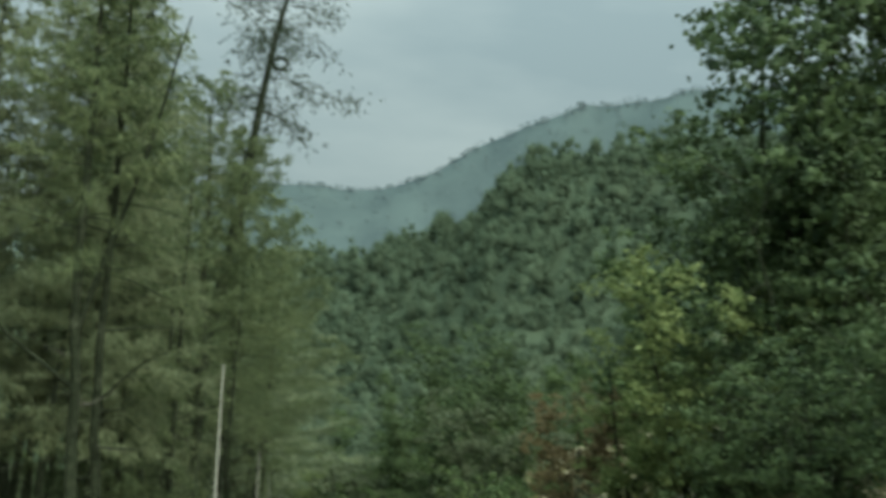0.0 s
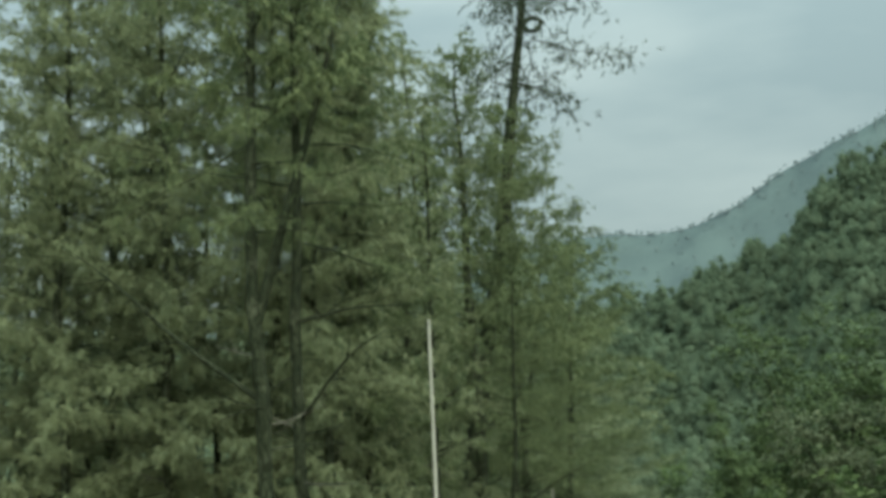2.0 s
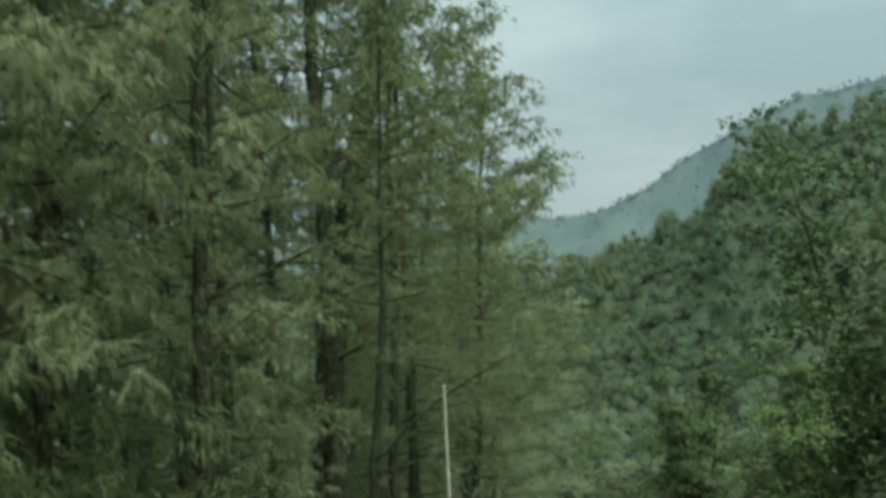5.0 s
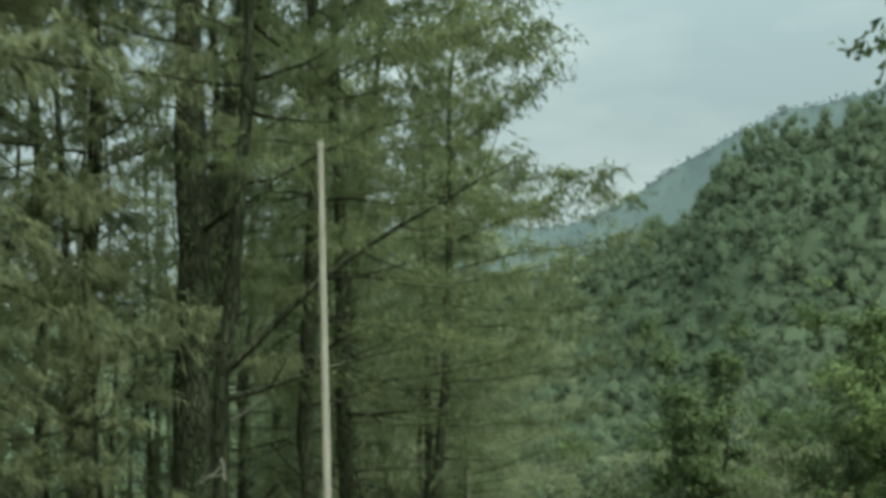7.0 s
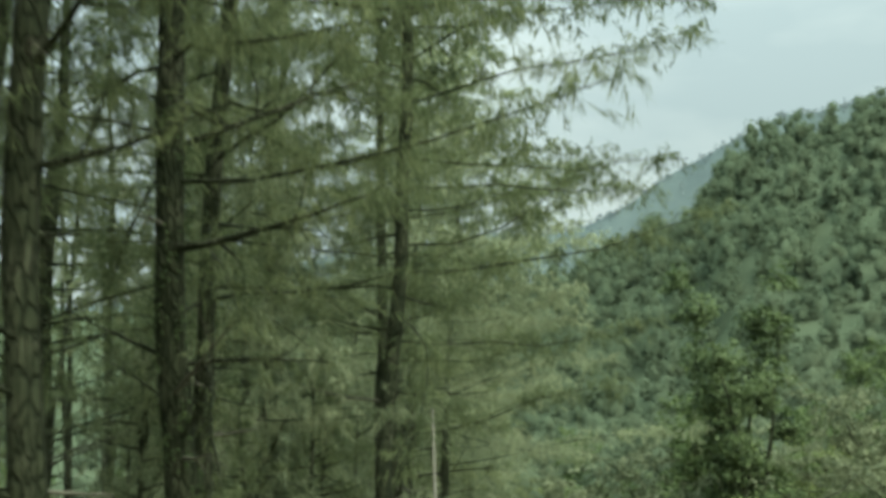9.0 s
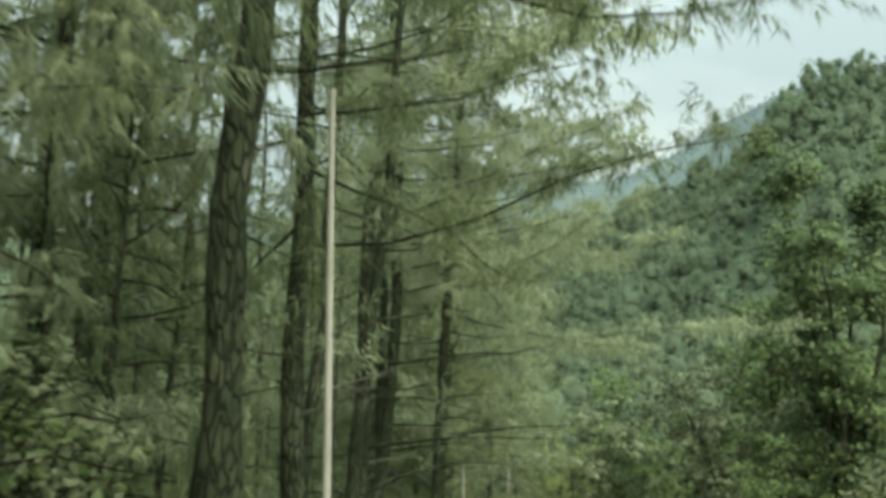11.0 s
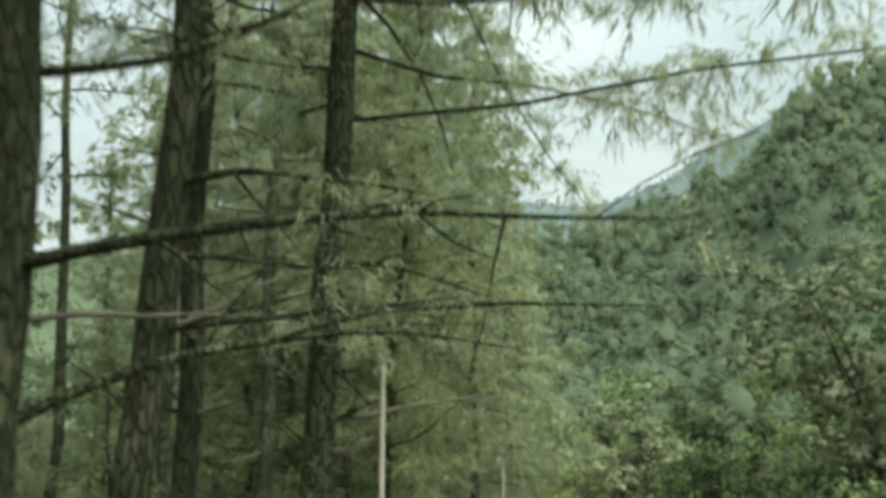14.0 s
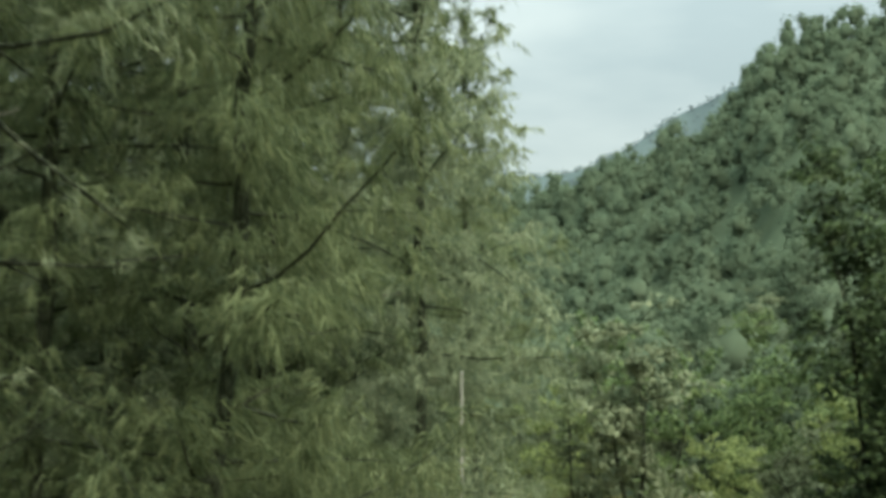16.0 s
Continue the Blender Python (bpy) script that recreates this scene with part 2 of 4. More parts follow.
def leaves(centres, size, up=0.5, facing=None):
    """Loose folded leaves, two triangles each; facing: the way that they roughly turn their upper sides."""
    n = len(centres)
    d = unit(rng.normal(0, 1, (n, 3)) + [0, 0, -0.25])
    if facing is None:
        side = unit(np.cross(d, rng.normal(0, 1, (n, 3)) * 0.7 + [0, 0, up]))
    else:
        out = unit(facing + rng.normal(0, 0.45, (n, 3)) + [0, 0, 0.25])
        side = unit(np.cross(d, out))
        d = unit(np.cross(out, side))
    s = size * rng.uniform(0.55, 1.35, (n, 1))
    fold = np.cross(d, side) * s * 0.16
    a, b = centres - d * s * 0.5, centres + d * s * 0.5
    v = np.stack([a, centres + side * s * 0.36 + fold, b, centres - side * s * 0.36 + fold], 1).reshape(-1, 3)
    k = np.arange(n)[:, None] * 4
    return v, np.concatenate([k + [0, 1, 2], k + [0, 2, 3]])


def part(name, mesh, parent, label=""):
    ob = new(name, mesh)
    ob.parent = parent
    return tagged(ob, label)


def bent(start, way, length, steps, wander, lift):
    """The line of a limb that wanders and lifts or sags on its way."""
    pts, d = [np.array(start, float)], unit(np.array(way, float))
    for i in range(steps):
        d = unit(d + rng.normal(0, wander, 3) + [0, 0, lift])
        pts.append(pts[-1] + d * length / steps)
    return np.array(pts)


# ---- the lie of the land ----
TY = np.array([-400.0] + [r[2] for r in ROWS] + [150.0, 165.0, 185.0, 210.0, 300.0, 1200.0])
TX = np.array([40.0] + [r[1] for r in ROWS] + [-19.9, -19.2, -13.0, -2.0, 35.0, 310.0])
ROAD_Y = np.array([-400.0, 0.0, 140.0, 200.0, 260.0, 1200.0])
ROAD_Z = np.array([71.5, -1.5, -27.7, -36.2, -39.0, -39.0])


def lane_x(y):
    """Where the left-hand lane's middle runs."""
    return np.interp(y, TY, TX)


def land(x, y):
    """Height of the ground: a road that goes down a valley, a terrace of pines beside it, a hillside across from it, a rise ahead."""
    x, y = np.asarray(x, float), np.asarray(y, float)
    l = x - lane_x(y)
    z = np.interp(y, ROAD_Y, ROAD_Z)
    right = np.clip(l - 6.0, 0, None)
    z = z + np.minimum(right, 10) * 0.30 + np.clip(right - 10, 0, 160) * 0.42
    left = np.clip(-l - 3.2, 0, None)
    z = z - np.minimum(left, 2) * 0.12 - np.clip(left - 42, 0, 120) * 0.45
    r = np.hypot(x + 2, y - 10)
    th = np.degrees(np.arctan2(-(x + 2), y - 10))
    elev = np.interp(th, [-60, -30, -13.7, -7.6, -4.5, -3.0, -1.8, 0.2, 3, 7.3, 12, 20, 40],
                     [10.5, 10.4, 9.6, 8.7, 8.0, 7.2, 5.0, 4.4, 3.4, 2.2, 2.0, 3.0, 4.0])
    top = np.tan(np.radians(elev)) * 560 - 2.4
    k = np.clip((r - 230) / 330, 0, 1.0)
    k = k * k * (3 - 2 * k) * np.clip((y - 60) / 60, 0, 1)
    z = z * (1 - k) + top * k
    z = z - np.clip(r - 590, 0, 300) * 0.25
    wob = 0.35 * np.sin(x * 0.31 + 1.7 * np.sin(y * 0.13)) + 0.3 * np.sin(y * 0.27 + x * 0.11)
    flat = np.clip((np.abs(l - 1.6) - 4.5) / 5, 0, 1)
    return z + wob * flat


def ground_mesh():
    ys = np.concatenate([np.linspace(-200, -20, 19), np.arange(-15, 215, 2.5), np.arange(220, 960, 12), np.array([1000, 2000, 4000])])
    ls = np.concatenate([[-3000, -1200, -500], np.arange(-260, -60, 14), np.arange(-60, -6, 3), [-5.4, -4.2, -3.4, -3.0, 0, 3.2, 6.2, 6.6, 7.4, 8.6], np.arange(10, 60, 3), np.arange(60, 560, 16), [700, 1200, 3000]])
    Y, L = np.meshgrid(ys, ls, indexing="ij")
    X = L + lane_x(Y)
    Z = land(X, Y)
    v = np.stack([X, Y, Z], -1).reshape(-1, 3)
    n, m = Y.shape
    i, j = np.meshgrid(np.arange(n - 1), np.arange(m - 1), indexing="ij")
    a = (i * m + j).ravel()
    f = np.stack([a, a + 1, a + m + 1, a + m], 1)
    c = v[f].mean(1)
    return mesh_from("ground", v, f, [SOIL, SHADED_SCRUB], np.hypot(c[:, 0] + 2, c[:, 1] - 10) > 222, smooth=True)


ground = tagged(new("ground", ground_mesh()), "brown forest soil with dry needle litter", "ground", kind="structure")


def strip(name, l0, l1, y0, y1, lift, thick, mat, step=2.5):
    """A long solid strip that follows the lane."""
    ys = np.arange(y0, y1 + 0.1, step)
    cx, base = lane_x(ys), np.interp(ys, ROAD_Y, ROAD_Z)
    row = np.stack([np.stack([cx + l, ys, base + h], -1) for l, h in ((l0, lift - thick), (l0, lift), (l1, lift), (l1, lift - thick))], 1)
    n = len(ys)
    f = []
    for i in range(n - 1):
        for j in range(4):
            f.append((i * 4 + j, i * 4 + (j + 1) % 4, (i + 1) * 4 + (j + 1) % 4, (i + 1) * 4 + j))
    return mesh_from(name, row.reshape(-1, 3), f, [mat])


road = tagged(new("road", strip("road", -1.35, 5.2, -30, 208, 0.03, 0.2, ASPHALT)), "worn grey asphalt mountain road going downhill", "road", kind="structure")


# ---- the wooded ridge far behind ----
def ridge():
    th = np.linspace(-75, 75, 220)
    elev = np.interp(th, [-75, -30, -20, -12.3, -7.2, -4.8, -2.6, -0.4, 0.8, 2.4, 3.8, 6, 8.1, 14, 25, 45, 75],
                     [12, 13.6, 13.3, 12.5, 11.75, 10.85, 10.1, 8.75, 7.8, 7.3, 6.95, 6.9, 6.9, 6.4, 4, 2, 1])
    R = 1300.0
    v = []
    for k, (dr, drop) in enumerate(((-420, 1.0), (-260, 0.72), (-120, 0.36), (-40, 0.11), (0, 0.0), (150, 0.4))):
        r = R + dr + 14 * np.sin(th * 0.9 + k) + 8 * np.sin(th * 2.3 + 2 * k)
        top = np.tan(np.radians(elev)) * R
        z = top - drop * (top + 60) + (3 * np.sin(th * 1.7 + k * 1.3) if dr else 0)
        a = np.radians(th)
        v.append(np.stack([-np.sin(a) * r, np.cos(a) * r + 5, z], -1))
    return np.array(v), th


RIDGE, RIDGE_TH = ridge()
nr, nc = RIDGE.shape[:2]
ia, ja = np.meshgrid(np.arange(nr - 1), np.arange(nc - 1), indexing="ij")
a0 = (ia * nc + ja).ravel()
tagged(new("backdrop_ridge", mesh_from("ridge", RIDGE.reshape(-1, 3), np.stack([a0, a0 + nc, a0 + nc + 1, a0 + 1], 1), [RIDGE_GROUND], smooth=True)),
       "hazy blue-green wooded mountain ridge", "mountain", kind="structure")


def lump(level):
    """Corners and triangles of a unit ball, to be crumpled into a mass of leaves."""
    bm = bmesh.new()
    bmesh.ops.create_icosphere(bm, subdivisions=level, radius=1.0)
    v = np.array([p.co[:] for p in bm.verts])
    f = np.array([[p.index for p in q.verts] for q in bm.faces], np.int32)
    bm.free()
    return v, f


def far_woods(points, heights, lobes, level, loose, size, squash, name, mat):
    """Many far trees in one mesh: each crown is several crumpled masses of leaves, with loose sprays round them."""
    n = len(points)
    bv, bf = lump(level)
    u = rng.uniform(0.42, 0.9, (n, lobes))
    u[:, 0] = 0.88
    a = rng.uniform(0, 2 * np.pi, (n, lobes))
    out = rng.uniform(0.25, 1.0, (n, lobes)) * squash * 0.75 * (1.2 - u)
    out[:, 0] *= 0.3
    mid = np.stack([np.cos(a) * out, np.sin(a) * out, u], -1) * heights[:, None, None] + points[:, None]
    rad = squash * rng.uniform(0.35, 0.6, (n, lobes)) * (1.3 - 0.75 * u) * heights[:, None]
    wob = 1 + rng.normal(0, 0.17, (n, lobes, len(bv), 1))
    nrm = np.broadcast_to(unit(bv + [0, -0.25, 0.8]), (n, lobes, len(bv), 3))
    v = mid[:, :, None] + bv * wob * rad[:, :, None, None] * [0.62, 0.62, 0.75]
    f = (np.arange(n * lobes)[:, None, None] * len(bv) + bf).reshape(-1, 3)
    pieces, normals = [(v.reshape(-1, 3), f)], [nrm.reshape(-1, 3)]
    if loose:
        m = n * loose
        k = rng.integers(0, n * lobes, m)
        d = unit(rng.normal(0, 1, (m, 3)) + [0, -0.3, 0.3])
        c = mid.reshape(-1, 3)[k] + d * rad.reshape(-1)[k][:, None] * rng.uniform(0.8, 1.3, (m, 1)) * [1, 1, 1.15]
        pieces.append(leaves(c, size, 1.0, d * 2.2))
        normals.append(np.repeat(unit(d + [0, -0.25, 0.8]), 4, 0))
    v, f = merge(pieces)
    me = mesh_from(name, v, f, [mat], smooth=True)
    # leaves shade as one soft crown
    me.normals_split_custom_set_from_vertices(np.concatenate(normals).tolist())
    return me


k = rng.integers(0, nc - 1, 6000)
q = rng.uniform(0, 1, (6000, 1))
row = np.minimum(rng.integers(0, 5, 6000), 4)
row[:1700] = 4
frac = rng.uniform(0, 1, (6000, 1))
lo, hi = RIDGE[np.maximum(row - 1, 0), k], RIDGE[row, k]
lo2, hi2 = RIDGE[np.maximum(row - 1, 0), k + 1], RIDGE[row, k + 1]
frac[:1700] = 0.8 + 0.25 * frac[:1700]
pts = (lo * (1 - q) + lo2 * q) * (1 - frac) + (hi * (1 - q) + hi2 * q) * frac - [0, 0, 3.0]
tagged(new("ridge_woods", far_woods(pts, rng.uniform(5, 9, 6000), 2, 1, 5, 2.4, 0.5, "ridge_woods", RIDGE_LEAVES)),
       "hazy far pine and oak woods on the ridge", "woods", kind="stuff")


# woods on the hillside: finer crowns where it comes near
def hill_points(n, t0, t1, r0, r1):
    th = np.radians(rng.uniform(t0, t1, n))
    r = np.sqrt(rng.uniform(r0 ** 2, r1 ** 2, n))
    x, y = -2 - np.sin(th) * r, 10 + np.cos(th) * r
    return np.stack([x, y, land(x, y) - 3.0], -1)


near_hill = hill_points(820, -24, 14, 215, 335)
far_hill = np.concatenate([hill_points(2560, -24, 14, 320, 600), hill_points(260, 14, 60, 225, 600)])
tagged(new("hillside_woods", far_woods(near_hill, rng.uniform(8, 14, 820) * rng.choice([0.7, 1.0, 1.4], 820), 7, 1, 380, 0.60, 0.36, "hillside_woods", HILL_LEAVES)),
       "dense mixed green woods at the foot of the hillside", "woods", kind="stuff")
tagged(new("hillside_woods", far_woods(far_hill, rng.uniform(8, 15, 2820) * rng.choice([0.7, 1.0, 1.5], 2820, p=[0.4, 0.42, 0.18]), 4, 1, 115, 1.1, 0.37, "hillside_woods", HILL_LEAVES)),
       "dense mixed green woods high on the hillside", "woods", kind="stuff")

# low growth over the forest floor and the banks
n = 26000
gy = rng.uniform(30, 226, n)
gl = np.where(rng.uniform(0, 1, n) < 0.6, -3.4 - rng.uniform(0, 1, n) ** 1.4 * 40, 6.4 + rng.uniform(0, 1, n) ** 1.3 * 28)
gx = gl + lane_x(gy)
gp = np.stack([gx, gy, land(gx, gy) + rng.uniform(0, 0.55, n) ** 1.5], -1)
v, f = leaves(gp, 0.34, 0.2)
tagged(new("undergrowth", mesh_from("undergrowth", v, f, [GRASS])), "low green and dry undergrowth on the forest floor", "undergrowth", kind="stuff")


# ---- pines ----
def pine(name, height, girth, low, limbs, tufts, lean, seed, dead=6, reach=4.2, brown=False, toward=0.0, per=5, width=0.042, fine=True, snags=(), fork=None, knot=None, taper=0.85, bunch=5, foliage=None, wild=1.0, inner=0.3, moss=0):
    """A pine: wandering trunk, bare snags below, drooping limbs with needle tufts above.
    toward: how much longer the limbs grow on the open +x side. snags: (height, azimuth, length, rise, and where it arches the bend) of long bare branches."""
    global rng
    rng = np.random.default_rng(seed)
    root = new(name)
    steps = 12
    t = np.linspace(0, 1, steps + 1)
    wander = np.cumsum(rng.normal(0, 0.010, (steps + 1, 2)), 0) * height * 0.4
    wander -= wander[:1]
    line = np.concatenate([wander + t[:, None] * np.array(lean)[None] * height, (t * height)[:, None]], 1)
    line[0, 2] = -0.5
    rad = girth / 2 * (1 - t) ** 0.75 + 0.02
    rad[0] *= 1.3
    fine_t = np.linspace(0, 1, 37)
    fine_line = np.stack([np.interp(fine_t, t, line[:, i]) for i in range(3)], 1)
    v, f = tube(fine_line, np.interp(fine_t, t, rad) * (1 + rng.normal(0, 0.035, 37)), 14, 0.10)
    part("trunk", mesh_from("trunk", v, f, [BARK], smooth=True), root)

    def on(z):
        return np.array([np.interp(z, line[:, 2], line[:, i]) for i in range(3)])

    def snag(z, a, length, rise, thick, mat, lift=0.02):
        p = bent(on(z), (np.cos(a), np.sin(a), rise), length, 8, 0.06, lift)
        w = np.linspace(thick, 0.010, 9)
        parts = [tube(p, w, 6)]
        for s in range(int(2 + length)):
            b = int(rng.integers(2, 8))
            q = bent(p[b], unit(p[b] - p[b - 1]) + rng.normal(0, 0.6, 3), rng.uniform(0.25, 0.3 + 0.3 * length), 3, 0.2, 0)
            parts.append(tube(q, np.linspace(w[b] * 0.55, 0.006, 4), 4))
        v, f = merge(parts)
        part("branch", mesh_from("branch", v, f, [mat], smooth=True), root, "bare dead branch")
        return p

    for i in range(dead):
        snag(rng.uniform(0.07, 0.30) * height, rng.uniform(0, 2 * np.pi), rng.uniform(0.8, 3.0), rng.uniform(-0.1, 0.5), rng.uniform(0.03, 0.05), DEADWOOD if i % 3 == 0 else BARK)
    if moss:
        z = rng.uniform(0.02, 0.34, moss) * height
        spot = np.repeat(np.array([on(h) for h in z]), 34, 0)
        turn = np.repeat(rng.uniform(0, 2 * np.pi, moss), 34) + rng.normal(0, 0.3, moss * 34)
        out = np.stack([np.cos(turn), np.sin(turn), np.zeros(len(turn))], 1)
        far = girth * 0.5 + np.abs(rng.normal(0, 0.05, (len(turn), 1)))
        v, f = leaves(spot + out * far + [0, 0, 1] * rng.normal(0, 0.2, (len(turn), 1)), 0.07, 0.3, out)
        part("creeper", mesh_from("creeper", v, f, [DARK_LEAVES]), root, "dark clumps of creeper on the trunk")
    tip_c, tip_w = [], []
    for z, a, length, rise, *sag in snags:
        p = snag(z, radians(a), length, rise, 0.035 + 0.008 * length, BARK, sag[0] if sag else -0.012)
        n = int(length * bunch)
        s = rng.integers(4, 9, n)
        d = unit(rng.normal(0, 1, (n, 3)))
        tip_c.append(p[s] + d * rng.uniform(0.1, 0.7 + 0.006 * bunch, (n, 1)))
        tip_w.append(d)
    if fork:
        z, a, length = fork
        p = bent(on(z), (np.cos(radians(a)) * 0.30, np.sin(radians(a)) * 0.30, 1), length, 8, 0.04, 0.05)
        v, f = tube(p, np.linspace(girth * 0.36, 0.03, 9), 8, 0.06)
        part("stem", mesh_from("stem", v, f, [BARK], smooth=True), root, "second stem of the forked trunk")
    if knot:
        a = np.linspace(0, 2 * np.pi, 13)
        c = on(knot) + [0.85, 0, 0]
        v, f = tube(np.stack([c[0] + 0.60 * np.cos(a), c[1] + 0.1 * np.sin(a), c[2] + 0.50 * np.sin(a)], 1), np.full(13, 0.17), 6, 0.2)
        part("burl", mesh_from("burl", v, f, [BARK], smooth=True), root, "dark looped burl on the trunk")
    wood, tc, tw = [], [], []
    for i in range(limbs):
        g = (i + rng.uniform(0, 1)) / limbs
        z = height * (low + (0.985 - low) * g ** 0.9)
        a = i * 2.4 + rng.uniform(-0.5, 0.5)
        shape = 0.16 + 0.92 * (1 - g) ** taper
        ln = reach * shape * rng.uniform(0.6, 1.2) * (1 + toward * np.cos(a))
        p = bent(on(z), (np.cos(a), np.sin(a), -0.10 + 0.75 * g + (wild - 1) * rng.uniform(-0.45, 0.25)), ln, 5, 0.14 * wild, rng.uniform(-0.07, 0.08))
        wood.append(tube(p, np.linspace(0.05 - 0.028 * g, 0.010, 6), 3))
        pads = max(2, int(round(ln * 1.5)))
        k = max(3, tufts // 4)
        s = np.repeat(np.linspace(inner, 1.0, pads) + rng.uniform(-0.08, 0.05, pads), k).clip(inner / 2, 1)
        base = np.stack([np.interp(s, np.linspace(0, 1, 6), p[:, d]) for d in range(3)], 1)
        shoot = np.repeat(unit(rng.normal(0, 1, (pads, 3)) * [1, 1, 0.45] + unit(p[-1] - p[0]) * 0.6) * rng.uniform(0.1, 0.8, (pads, 1)) * min(1, ln / 3), k, 0)
        spread = rng.normal(0, 1, (len(s), 3)) * [0.34, 0.34, 0.24] * min(1.2, 0.4 + ln / 5) * wild
        tc.append(base + shoot + spread)
        tw.append(unit(spread + shoot * 0.6 - [0, 0, 0.15]))
    tc, tw = np.concatenate(tc + tip_c), np.concatenate(tw + tip_w)
    wv, wf = merge(wood)
    near = tc[:, 2] < 16.0 if fine else np.zeros(len(tc), bool)
    nv, nf = needles(tc[~near], tw[~near], per, 0.36, width * 0.75, 0.5, 1.1)
    if near.any():
        nv, nf = merge([(nv, nf), needles(tc[near], tw[near], 12, 0.28, 0.011, 0.5, 1.0)])
    v, f = merge([(wv, wf), (nv, nf)])
    # brown picks the needles whose colour is lightened for haze
    part("crown", mesh_from("crown", v, f, [BARK, foliage or (HAZE_GREY_NEEDLES if brown else NEEDLES)], np.r_[np.zeros(len(wf)), np.ones(len(nf))]), root)
    return root


def place(kind, x, y, turn, size, dz=0.0, tilt=(0, 0)):
    z = float(land(x, y)) + dz
    return copy_thing(kind, pose(x, y, z, tilt[0], tilt[1], turn) @ Matrix.Diagonal((size, size, size, 1)))


def stand(ob, x, y, turn=0.0, tilt=(0, 0), dz=0.0):
    ob.matrix_basis = pose(x, y, float(land(x, y)) + dz, tilt[0], tilt[1], turn)
    return ob


standing = set()


def scatter(kinds, spots, turns, sizes, tilts):
    """The first of each kind stands itself, the rest are copies."""
    used = set()
    for (x, y), turn, size, tilt in zip(spots, turns, sizes, tilts):
        i = int(rng.integers(0, len(kinds)))
        if i in used or kinds[i].name in standing:
            place(kinds[i], x, y, turn, size, 0, tilt)
        else:
            used.add(i)
            standing.add(kinds[i].name)
            stand(kinds[i], x, y, turn, tilt)


